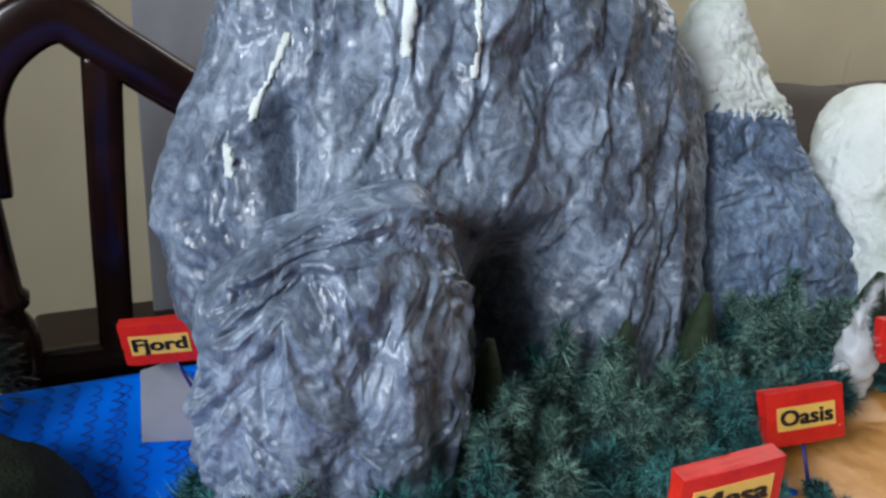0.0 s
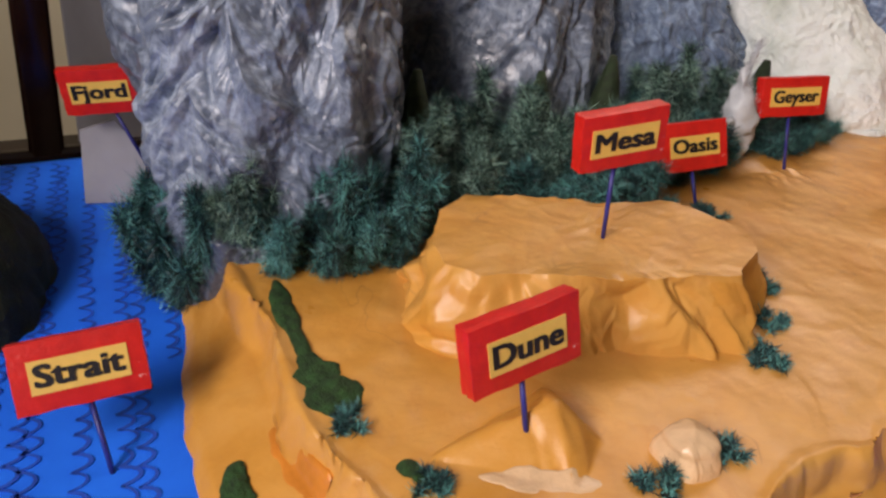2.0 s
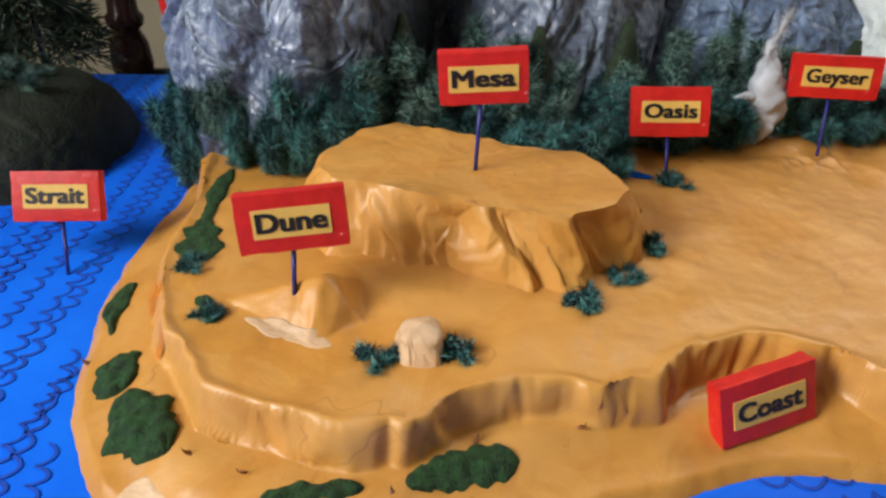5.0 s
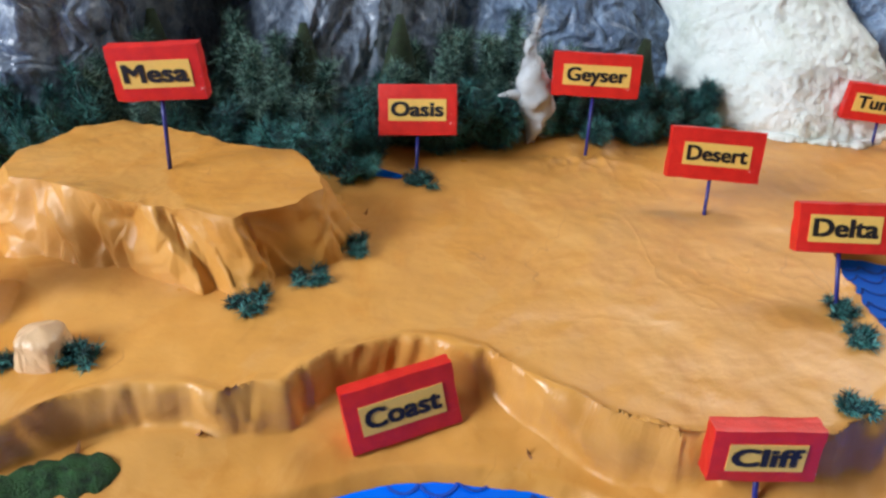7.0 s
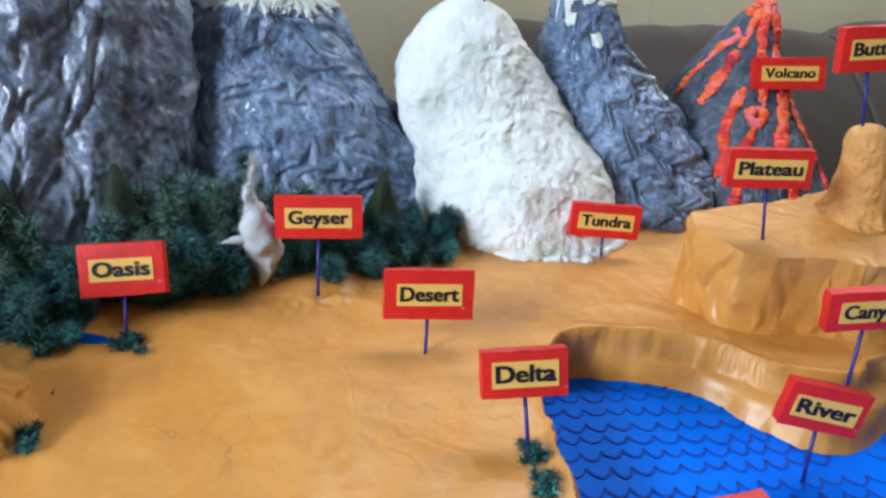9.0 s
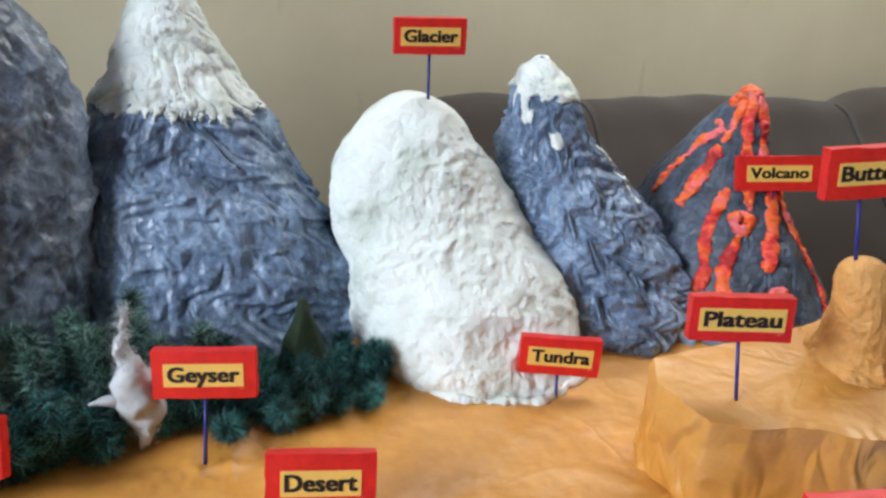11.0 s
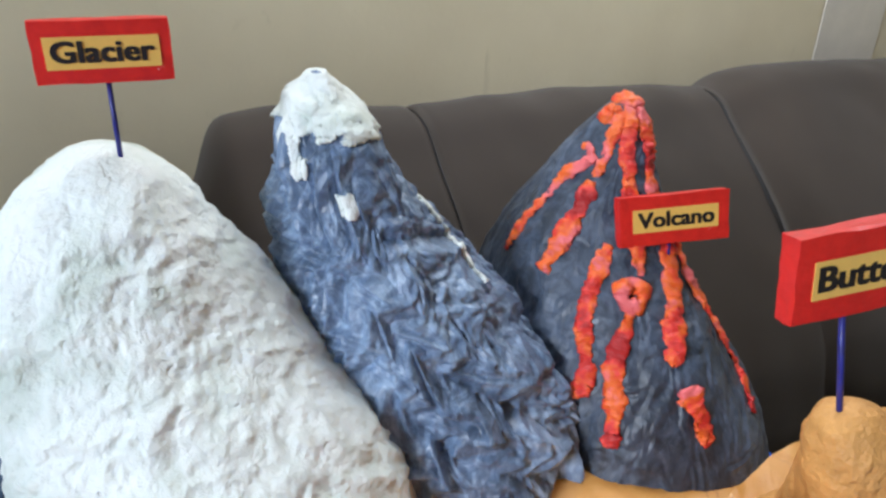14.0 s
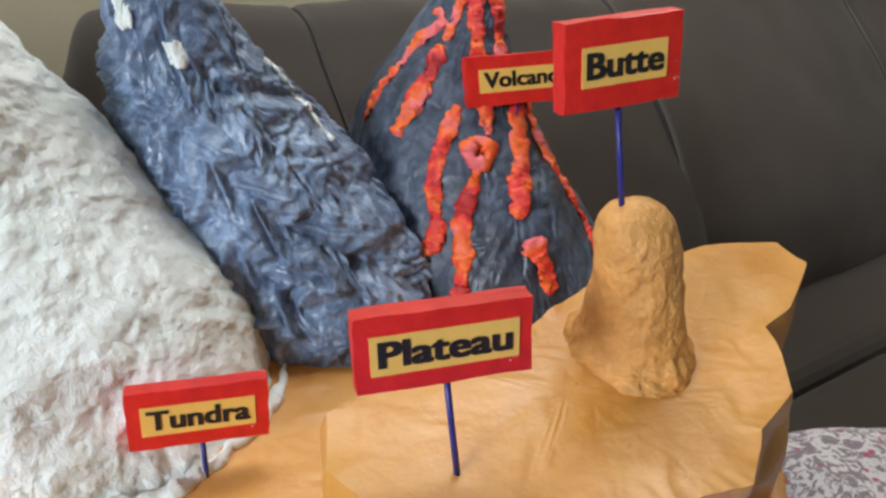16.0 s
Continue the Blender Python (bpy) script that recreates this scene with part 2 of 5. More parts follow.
def make_snow():
    m = Mat("white_plaster", 0.6)
    m.colour(m.ramp(m.noise(14, 5, 0.6), (0.3, (0.58, 0.65, 0.59)), (0.48, (0.77, 0.83, 0.80)), (0.7, (0.85, 0.90, 0.885))))
    pock = m.ramp(m.noise(42, 3, 0.5, 0.5), (0.66, grey3(1)), (0.72, grey3(0)))
    m.bump(m.noise(18, 5, 0.65, 0.3), 0.55, 0.010).bump(m.noise(60, 5, 0.7, 0.2), 0.8, 0.005).bump(pock, 0.5, 0.003).bump(m.noise(200, 3), 0.3, 0.0015)
    return m.m


SNOW = make_snow()


def make_ochre():
    m = Mat("ochre_glossy_paint", 0.32)
    wide = m.noise(4.5, 3, 0.55)
    strokes = m.noise(22, 5, 0.6, 0.5, m.scaled(0.8, 1.2, 1))
    base = m.ramp(m.mix(0.5, wide, strokes), (0.33, (0.50, 0.215, 0.036)), (0.5, (0.60, 0.275, 0.048)), (0.66, (0.67, 0.335, 0.08)))
    scuff = m.ramp(m.noise(7, 7, 0.68, 0.6), (0.60, grey3(0)), (0.74, grey3(0.45)))
    base = m.mix(scuff, base, (0.70, 0.45, 0.24))
    sheets = m.node("ShaderNodeTexVoronoi", Scale=8.0)
    bend = m.node("ShaderNodeTexNoise", Scale=9.0, Detail=4.0)
    m.link(m.co, bend.inputs["Vector"])
    m.link(m.mix(0.10, m.co, bend.outputs["Color"]), sheets.inputs["Vector"])
    base = m.mix(m.ramp(sheets.outputs["Color"], (0.25, grey3(0.0)), (0.75, grey3(0.6))), base, (0.65, 0.34, 0.09))
    base = m.mix(m.ramp(m.noise(11, 6, 0.68, 1.2), (0.52, grey3(0.0)), (0.64, grey3(0.5))), base, (0.52, 0.215, 0.030))
    crack = m.ramp(m.noise(4.2, 4, 0.6, 0.4), (0.497, grey3(0)), (0.5, grey3(1)), (0.503, grey3(0)))
    crack = m.mix(m.ramp(m.noise(9, 2), (0.54, grey3(0)), (0.62, grey3(0.4))), (0.0, 0.0, 0.0), crack)
    m.colour(m.mix(crack, base, (0.25, 0.09, 0.02)))
    m.roughness(m.ramp(m.noise(16, 4), (0.3, grey3(0.27)), (0.7, grey3(0.5))))
    m.bump(m.creases(7, 0.05), 0.15, 0.002).bump(m.noise(26, 5, 0.62, 0.4), 0.12, 0.005).bump(m.noise(120, 4, 0.6, 0.5, m.scaled(0.8, 1.2, 1)), 0.3, 0.0015)
    return m.m


OCHRE = make_ochre()


def make_water():
    m = Mat("blue_painted_water", 0.55, 0.0, 0.12)
    m.colour(m.ramp(m.noise(6, 5, 0.6), (0.3, (0.001, 0.115, 0.80)), (0.7, (0.002, 0.19, 0.98))))
    m.bump(m.noise(90, 4, 0.6), 0.15, 0.001)
    return m.m


WATER = make_water()


def plain(name, colour, rough=0.5, vary=0.25, scale=40, bump=0.2, depth=0.001, metal=0.0):
    m = Mat(name, rough, metal)
    lo, hi = tuple(c * (1 - vary) for c in colour), tuple(min(1, c * (1 + vary)) for c in colour)
    m.colour(m.ramp(m.noise(scale, 5, 0.6), (0.3, lo), (0.7, hi)))
    m.bump(m.noise(scale * 4, 4), bump, depth)
    return m.m


WAVE = plain("dark_blue_marker", (0.001, 0.06, 0.46), 0.85, 0.3, 60)


def make_red():
    """Glossy red paint on foam, with small pale chips."""
    m = Mat("red_painted_foam", 0.42)
    base = m.ramp(m.noise(60, 5, 0.6), (0.3, (0.54, 0.012, 0.009)), (0.7, (0.74, 0.022, 0.014)))
    chip = m.ramp(m.noise(170, 3, 0.6), (0.70, grey3(0)), (0.74, grey3(0.85)))
    chip = m.mix(m.ramp(m.noise(28, 2), (0.5, grey3(0)), (0.6, grey3(1))), (0.0, 0.0, 0.0), chip)
    m.colour(m.mix(chip, base, (0.80, 0.66, 0.62)))
    m.bump(m.noise(240, 4), 0.5, 0.0012)
    return m.m


RED = make_red()
YELLOW = plain("yellow_paper", (0.80, 0.50, 0.11), 0.6, 0.05, 90, 0.05)
INK = plain("black_ink", (0.012, 0.01, 0.01), 0.5, 0.2, 60, 0.05)
STICK = plain("blue_painted_stick", (0.022, 0.026, 0.2), 0.4, 0.3, 90)
def make_lava():
    m = Mat("orange_red_lava_paint", 0.48)
    m.colour(m.ramp(m.noise(24, 3, 0.6), (0.36, (0.42, 0.012, 0.012)), (0.44, (0.74, 0.04, 0.03)), (0.54, (0.84, 0.15, 0.015)), (0.62, (0.80, 0.16, 0.17))))
    m.bump(m.noise(130, 4, 0.6, 1.0), 0.8, 0.003)
    return m.m


LAVA = make_lava()
# Glossy ochre paper, paled so that its colour carries the white glare.
GLARE = plain("ochre_paper_glare", (0.68, 0.46, 0.27), 0.25, 0.15, 30, 0.5, 0.003)
TORN = plain("torn_brown_paper", (0.30, 0.115, 0.035), 0.6, 0.25, 60, 0.3, 0.001)
CLAY = plain("rough_ochre_clay", (0.65, 0.33, 0.092), 0.55, 0.18, 45, 0.8, 0.004)
RUST = plain("rust_orange_paint", (0.57, 0.20, 0.028), 0.3, 0.25, 22, 0.4, 0.003)
MOSS = plain("dark_green_moss", (0.014, 0.058, 0.012), 0.85, 0.7, 130, 0.9, 0.004)
HILL = plain("dark_green_painted_hill", (0.008, 0.016, 0.006), 0.75, 0.5, 60, 0.7, 0.004)
FELT = plain("olive_green_felt", (0.010, 0.024, 0.006), 0.8, 0.4, 120, 0.5, 0.002)
CARD = plain("pale_grey_card", (0.33, 0.33, 0.36), 0.6, 0.1, 14, 0.2, 0.002)
WOOD = plain("dark_varnished_wood", (0.018, 0.006, 0.005), 0.22, 0.5, 18, 0.1, 0.001)
# Near black: the shade deep inside the tinsel is put into this colour.
SHADE_CORE = plain("foliage_shade_core", (0.003, 0.010, 0.009), 0.9, 0.4, 80, 0.3, 0.002)
TABLE = plain("brown_table_wood", (0.12, 0.06, 0.03), 0.4, 0.3, 9, 0.1, 0.001)
PALM = plain("green_plastic_leaf", (0.016, 0.085, 0.032), 0.5, 0.4, 60, 0.3, 0.001)


def make_foliage(name, a, b, c):
    m = Mat(name, 0.55)
    m.colour(m.ramp(m.mix(0.55, m.random(), m.noise(20, 2, 0.5)), (0.32, a), (0.50, b), (0.70, c)))
    return m.m


TINSEL = make_foliage("teal_green_tinsel", (0.001, 0.012, 0.016), (0.007, 0.062, 0.068), (0.12, 0.42, 0.40))
TINSEL_PALE = make_foliage("grey_green_tinsel", (0.003, 0.016, 0.014), (0.016, 0.078, 0.066), (0.30, 0.50, 0.41))
COTTON = make_foliage("white_cotton_wool", (0.36, 0.39, 0.42), (0.48, 0.51, 0.54), (0.62, 0.65, 0.68))


def make_sofa():
    m = Mat("brown_grey_velour", 0.85)
    m.colour(m.ramp(m.noise(2.5, 4, 0.6), (0.3, (0.027, 0.019, 0.0135)), (0.7, (0.042, 0.030, 0.0215))))
    m.b.inputs["Sheen Weight"].default_value = 0.12
    m.bump(m.noise(400, 3), 0.2, 0.001)
    return m.m


SOFA = make_sofa()


def make_wall():
    m = Mat("beige_wall_paint", 0.75)
    base = m.ramp(m.noise(1.6, 4, 0.6), (0.3, (0.570, 0.502, 0.342)), (0.7, (0.685, 0.617, 0.435)))
    stain = m.ramp(m.noise(5, 6, 0.65, 1.5, m.scaled(1, 1, 0.35)), (0.62, grey3(0)), (0.72, grey3(0.35)))
    m.colour(m.mix(stain, base, (0.360, 0.308, 0.202)))
    m.bump(m.noise(45, 5), 0.25, 0.003)
    return m.m


WALL = make_wall()
CEILING = plain("white_ceiling_paint", (0.6, 0.58, 0.54), 0.8, 0.05, 3, 0.1)
FLOOR = plain("speckled_floor_tile", (0.14, 0.12, 0.10), 0.35, 0.2, 30, 0.1)


def make_cloth():
    m = Mat("floral_printed_cotton", 0.8)
    n = m.node("ShaderNodeTexVoronoi", Scale=38.0)
    m.link(m.co, n.inputs["Vector"])
    leaf = m.ramp(m.noise(45, 4, 0.6, 2.0), (0.47, grey3(0)), (0.53, grey3(1)))
    base = m.mix(leaf, (0.68, 0.66, 0.68), (0.27, 0.22, 0.25))
    spot = m.ramp(n.outputs["Distance"], (0.16, grey3(1)), (0.22, grey3(0)))
    m.colour(m.mix(spot, base, (0.45, 0.10, 0.18)))
    m.bump(m.noise(500, 2), 0.2, 0.0006)
    return m.m


CLOTH = make_cloth()

# ---- room ----
FLOOR_Z, CEIL_Z = -0.75, 1.95
X0, X1, Y0, Y1 = -1.7, 4.4, -2.3, 1.56


def slab_of_room(name, x0, x1, y0, y1, z0, z1, material, label):
    ob = part(name, box_bm(x0, x1, y0, y1, z0, z1), material)
    return tagged(ob, label, name.split("_")[0], kind="structure")


slab_of_room("floor", X0 - 0.1, X1 + 0.1, Y0 - 0.1, Y1 + 0.1, FLOOR_Z - 0.1, FLOOR_Z, FLOOR, "speckled beige floor under the table and sofa")
slab_of_room("ceiling", X0 - 0.1, X1 + 0.1, Y0 - 0.1, Y1 + 0.1, CEIL_Z, CEIL_Z + 0.1, CEILING, "plain white painted ceiling")
slab_of_room("wall_north", X0 - 0.1, X1 + 0.1, Y1, Y1 + 0.1, FLOOR_Z, CEIL_Z, WALL, "mottled beige wall behind the sofa")
slab_of_room("wall_south", X0 - 0.1, X1 + 0.1, Y0 - 0.1, Y0, FLOOR_Z, CEIL_Z, WALL, "plain beige wall")
slab_of_room("wall_west", X0 - 0.1, X0, Y0, Y1, FLOOR_Z, CEIL_Z, WALL, "plain beige wall")
slab_of_room("wall_east", X1, X1 + 0.1, Y0, Y1, FLOOR_Z, CEIL_Z, WALL, "plain beige wall")

# ---- table and board ----
table = thing("table", (0.7, 0.1, FLOOR_Z), "plain brown wooden table under the model board", "table")
for name, box in (("tabletop", (-1.2, 1.0, -0.5, 0.45, 0.685, 0.713)),):
    part(name, box_bm(*box, bevel=0.004), TABLE, table)
for sx in (-1.1, 0.9):
    for sy in (-0.42, 0.38):
        part("leg", box_bm(sx - 0.03, sx + 0.03, sy - 0.03, sy + 0.03, 0.0, 0.685, bevel=0.004), TABLE, table)

board = thing("model_board", (0.7, 0.3, -0.036), "bright blue painted board of a landform model", "model board")


def board_edge(y):
    """The board's slanting right edge."""
    return 1.0 + 0.33 * (y - 0.0)


def base_sheet():
    bm = box_bm(-1.2, 1.0, -0.72, 0.615, 0.0, 0.028, bevel=0.003)
    for v in bm.verts:
        if v.co.x > 0:
            v.co.x += board_edge(v.co.y) - 1.0
    return bm


part("base_sheet", base_sheet(), CARD, board, "grey foam base sheet")


def water_sheet():
    nx, ny = 240, 140
    x, y = np.meshgrid(np.linspace(0, 1, nx), np.linspace(-0.72, 0.615, ny))
    x = -1.2 + x * (board_edge(y) + 1.2)
    z = 0.0355 + 0.0006 * fbm(np.stack([x * 9, y * 9, 0 * x], -1), 3, 5)
    v = np.stack([x, y, z], -1).reshape(-1, 3)
    faces = [tuple(f) for f in grid_faces(ny, nx)]
    edge = [i for i in range(nx)] + [r * nx + nx - 1 for r in range(1, ny)] + [(ny - 1) * nx + i for i in range(nx - 2, -1, -1)] + [r * nx for r in range(ny - 2, 0, -1)]
    low = v[edge].copy()
    low[:, 2] = 0.0282
    n0 = len(v)
    v = np.vstack([v, low])
    m = len(edge)
    faces += [(edge[i], n0 + i, n0 + (i + 1) % m, edge[(i + 1) % m]) for i in range(m)]
    return mesh_of("water", v, faces)


part("water", water_sheet(), WATER, board, "glossy bright blue painted water")

# ---- land ----
SHORE = [(0.055, 0.62), (0.028, 0.55), (0.012, 0.44), (-0.006, 0.35), (-0.013, 0.25), (-0.004, 0.15), (0.008, 0.09), (0.032, 0.04), (0.056, 0.002),
                       (0.09, -0.045), (0.15, -0.085), (0.22, -0.098), (0.28, -0.075), (0.33, -0.045), (0.40, -0.025), (0.46, -0.014), (0.516, -0.002), (0.57, 0.006),
                       (0.624, -0.002), (0.676, -0.02), (0.716, -0.048), (0.75, -0.085), (0.82, -0.10), (0.89, -0.085), (0.945, -0.03), (0.972, 0.03), (0.978, 0.09), (0.986, 0.15)]
SHORE_EAST = [(0.994, 0.21), (1.032, 0.274), (1.09, 0.302), (1.167, 0.278), (1.222, 0.25), (1.249, 0.212), (1.268, 0.168), (1.30, 0.12), (1.34, 0.105), (1.39, 0.115),
                            (1.44, 0.135), (1.525, 0.15), (1.62, 0.19), (1.665, 0.25), (1.685, 0.36), (1.70, 0.55), (1.70, 0.89), (0.9, 0.9), (0.09, 0.9)]
COAST = round_outline(SHORE + SHORE_EAST, 5)
EDGE_A = [(0.075, 0.62), (0.058, 0.49), (0.066, 0.42), (0.068, 0.36), (0.062, 0.29), (0.058, 0.235), (0.064, 0.19), (0.080, 0.134), (0.097, 0.104), (0.119, 0.064), (0.157, 0.04), (0.20, 0.021),
          (0.242, 0.012), (0.281, 0.014), (0.31, 0.039), (0.359, 0.057), (0.398, 0.055), (0.429, 0.044), (0.469, 0.054), (0.514, 0.083), (0.574, 0.096), (0.601, 0.087), (0.65, 0.05),
          (0.697, 0.008), (0.733, -0.012), (0.765, -0.021), (0.848, -0.024), (0.882, -0.017), (0.928, 0.007)]
EDGE_B = [(0.96, 0.044), (0.984, 0.103), (1.0, 0.204), (1.035, 0.27), (1.09, 0.315), (1.15, 0.304), (1.24, 0.265), (1.277, 0.222), (1.307, 0.182), (1.365, 0.162), (1.444, 0.174),
          (1.51, 0.18), (1.59, 0.22), (1.65, 0.27), (1.67, 0.36), (1.685, 0.5), (1.685, 0.88), (0.9, 0.88), (0.10, 0.88)]
CLIFF = round_outline(EDGE_A + EDGE_B, 4)
DESERT_Z = 0.064


def land_height(x, y):
    x, y = np.asarray(x, float), np.asarray(y, float)
    p = np.stack([x, y, 0 * x], -1)
    shore = inside_distance(x, y, COAST) + 0.004 * fbm(p * 20, 3, 11)
    cliff = inside_distance(x, y, CLIFF) + folds(p, 21, 0.2, 4.0, 9.0, detail=0.25) + 0.003 * fbm(p * 9, 2, 21)
    beach = 0.010 * smooth(-0.003, 0.010, shore) + 0.021 * smooth(0.005, 0.07, shore) + 0.002 * fbm(p * 11, 3, 41) - 0.03 * smooth(0.0, -0.012, shore)
    top = DESERT_Z + 0.0045 * fbm(p * 4, 3, 51) + 0.0016 * fbm(p * 17, 3, 61) + 0.001 * smooth(0.55, 0.95, ridged(p * 7, 2, 71)) + 0.003 * smooth(0.012, 0.0, cliff) * smooth(-0.006, 0.002, cliff)
    dx, dy = x - 0.206, y - 0.148
    d = np.maximum.reduce([1.3 * dx + 0.2 * dy, -0.62 * dx - 0.75 * dy, 0.6 * dx - 1.0 * dy, 1.3 * dy - 0.3 * dx]) + 0.003 * fbm(p * 30, 2, 81)
    top = top + 0.031 * np.clip(1 - d / 0.043, 0, 1)
    top = top + 0.010 * smooth(0.07, 0.02, np.hypot((x - 0.80) / 1.8, y - 0.50))
    top = top + 0.008 * ridged(p * 24, 2, 77) ** 2 * np.exp(-(((x - 0.79) / 0.055) ** 2) - ((y - 0.432) / 0.018) ** 2)
    east = smooth(1.0, 1.05, x)
    beach = beach + 0.016 * smooth(0.0, 0.015, shore) * east
    s = np.clip((cliff + 0.010 - 0.005 * east) / (0.010 - 0.005 * east), 0, 1)
    s = 0.7 * s + 0.3 * smooth(0, 1, s)
    return beach * (1 - s) + top * s


def ground(x, y):
    return float(max(land_height(np.array([x]), np.array([y]))[0], 0.0))


def make_land():
    gx = np.concatenate([np.arange(-0.035, 1.03, 0.0023), np.arange(1.03, 1.72, 0.0032)])
    gy = np.concatenate([np.arange(-0.125, 0.36, 0.0023), np.arange(0.36, 0.58, 0.004), np.arange(0.58, 0.91, 0.012)])
    x, y = np.meshgrid(gx, gy)
    z = land_height(x, y)
    f = grid_faces(len(gy), len(gx))
    f = f[(z.ravel()[f] > -0.006).any(1)]
    v = np.stack([x, y, z], -1).reshape(-1, 3)
    gy_, gx_ = np.gradient(z, gy, gx)
    steep = np.clip(np.hypot(gx_, gy_), 0, 3).ravel()
    ln = np.hypot(gx_, gy_).ravel() + 1e-6
    push, near = np.zeros(len(v)), steep > 0.2
    push[near] = folds(v[near], 17, 0.3, 7.0, 15.0, (1, 1, 1.6), detail=0.8) * smooth(0.2, 1.2, steep[near]) * smooth(0.018, 0.034, v[near, 2])
    v[:, 0] += push * gx_.ravel() / ln
    v[:, 1] += push * gy_.ravel() / ln
    open_land = v[:, 1] < 0.58
    v[open_land, 2] += (0.0003 * crumpled(v[open_land] * (1, 1, 0), 19, 7.0, 60.0, 8, 1.2, 1.0) + 0.0025 * (facets(v[open_land] * (9, 9, 0), 23) - 0.42)) * smooth(0.03, 0.06, v[open_land, 2])
    high = inside_distance(v[f[:, 0], 0], v[f[:, 0], 1], CLIFF) > 0.004
    for name, pick, label in (("desert_floor", high, "flat ochre painted desert floor"), ("beach", ~high, "sloping ochre beach and cliff foot")):
        used, back = np.unique(f[pick], return_inverse=True)
        part(name, mesh_of(name, v[used], back.reshape(-1, 4)), OCHRE, land, label)


land = thing("desert_land", (0, 0, 0), "ochre painted papier-mache desert land with a cliffed coast", "landform model")
make_land()


def radial(outline, centre, angles):
    """Radius of an outline seen from centre, for each angle."""
    p = np.asarray(outline, float) - centre
    a, b = p, np.roll(p, -1, 0)
    out = np.zeros(len(angles))
    for i, t in enumerate(angles):
        d = np.array([math.cos(t), math.sin(t)])
        e = b - a
        den = d[0] * e[:, 1] - d[1] * e[:, 0]
        den = np.where(np.abs(den) < 1e-12, 1e-12, den)
        s = (a[:, 0] * e[:, 1] - a[:, 1] * e[:, 0]) / den
        u = (a[:, 0] * d[1] - a[:, 1] * d[0]) / den
        ok = (u >= 0) & (u <= 1) & (s > 0)
        out[i] = s[ok].max() if ok.any() else 0.01
    return out


def table_rock(ob, base, top, centre, z0, z1, fold, seed, slope=0.0):
    """A flat-topped rock: folded paper sides between two outlines, and an uneven top with a sharp rim."""
    n, k, rings = 520, 40, 40
    ang = np.linspace(0, 2 * np.pi, n, endpoint=False)
    ra, rb = radial(base, centre, ang), radial(top, centre, ang)
    c, s = np.cos(ang), np.sin(ang)
    t = np.linspace(0, 1, k)[:, None]
    r = ra + (rb - ra) * t**0.8
    q = np.stack([c * r, s * r, np.broadcast_to(t * (z1 - z0), r.shape)], -1)
    push = folds(q, seed, fold, 7.0, 16.0) * (0.25 + 0.75 * np.sin(math.pi * np.minimum(1, t * 1.02)) ** 0.5)
    r = r + push
    rim = 0.004 * fbm(np.stack([c * 3, s * 3, 0 * c], -1), 3, seed)
    x, y = centre[0] + c * r, centre[1] + s * r
    z = z0 + (z1 - z0) * t + (slope * (y - centre[1]) + rim) * t
    side = np.stack([x, y, z], -1)
    part("cliff_wall", mesh_of("cliff_wall", side.reshape(-1, 3), grid_faces(k, n, True)), OCHRE, ob, "folded paper cliff wall")
    edge = side[-1]
    u = np.linspace(0, 0.995, rings)[:, None]
    px, py = centre[0] + (edge[:, 0] - centre[0]) * (1 - u), centre[1] + (edge[:, 1] - centre[1]) * (1 - u)
    flat = np.stack([px, py, 0 * px], -1)
    lump = folds(flat, seed + 9, 0.09)
    flat[..., 2] = z1 + slope * (py - centre[1]) + rim * np.clip(1 - 6 * u, 0, 1) + lump * np.minimum(1, u * 5)
    part("flat_top", mesh_of("flat_top", flat.reshape(-1, 3), grid_faces(rings, n, True)), OCHRE, ob, "uneven flat top")


MESA_TOP = [(0.198, 0.29), (0.205, 0.335), (0.235, 0.375), (0.277, 0.395), (0.36, 0.365), (0.405, 0.335), (0.458, 0.325), (0.478, 0.29), (0.49, 0.245), (0.47, 0.212), (0.42, 0.185), (0.405, 0.19), (0.352, 0.205), (0.30, 0.222), (0.255, 0.25), (0.215, 0.262)]
MESA_BASE = [(0.165, 0.315), (0.16, 0.275), (0.19, 0.225), (0.241, 0.216), (0.308, 0.19), (0.37, 0.178), (0.385, 0.165), (0.425, 0.152), (0.458, 0.17), (0.51, 0.215), (0.53, 0.27), (0.52, 0.34), (0.47, 0.38), (0.37, 0.41), (0.27, 0.43), (0.2, 0.38)]
table_rock(thing("mesa", (0, 0, 0), "ochre crumpled paper mesa with a flat top", "mesa"), MESA_BASE, MESA_TOP, (0.345, 0.28), 0.05, 0.128, 0.75, 3)

PLATEAU_TOP = [(1.27, 0.345), (1.29, 0.386), (1.34, 0.392), (1.395, 0.398), (1.484, 0.408), (1.563, 0.43), (1.66, 0.435), (1.72, 0.435), (1.79, 0.405), (1.785, 0.365), (1.70, 0.325), (1.655, 0.318), (1.63, 0.285), (1.60, 0.255), (1.545, 0.24), (1.50, 0.212), (1.44, 0.225), (1.40, 0.246), (1.365, 0.258), (1.325, 0.262), (1.288, 0.278)]
PLATEAU_BASE = [(1.262, 0.345), (1.285, 0.395), (1.34, 0.402), (1.395, 0.408), (1.484, 0.418), (1.563, 0.44), (1.66, 0.445), (1.72, 0.445), (1.80, 0.41), (1.795, 0.36), (1.71, 0.315), (1.665, 0.308), (1.64, 0.275), (1.61, 0.245), (1.55, 0.228), (1.50, 0.20), (1.44, 0.21), (1.40, 0.231), (1.365, 0.243), (1.32, 0.247), (1.279, 0.267)]
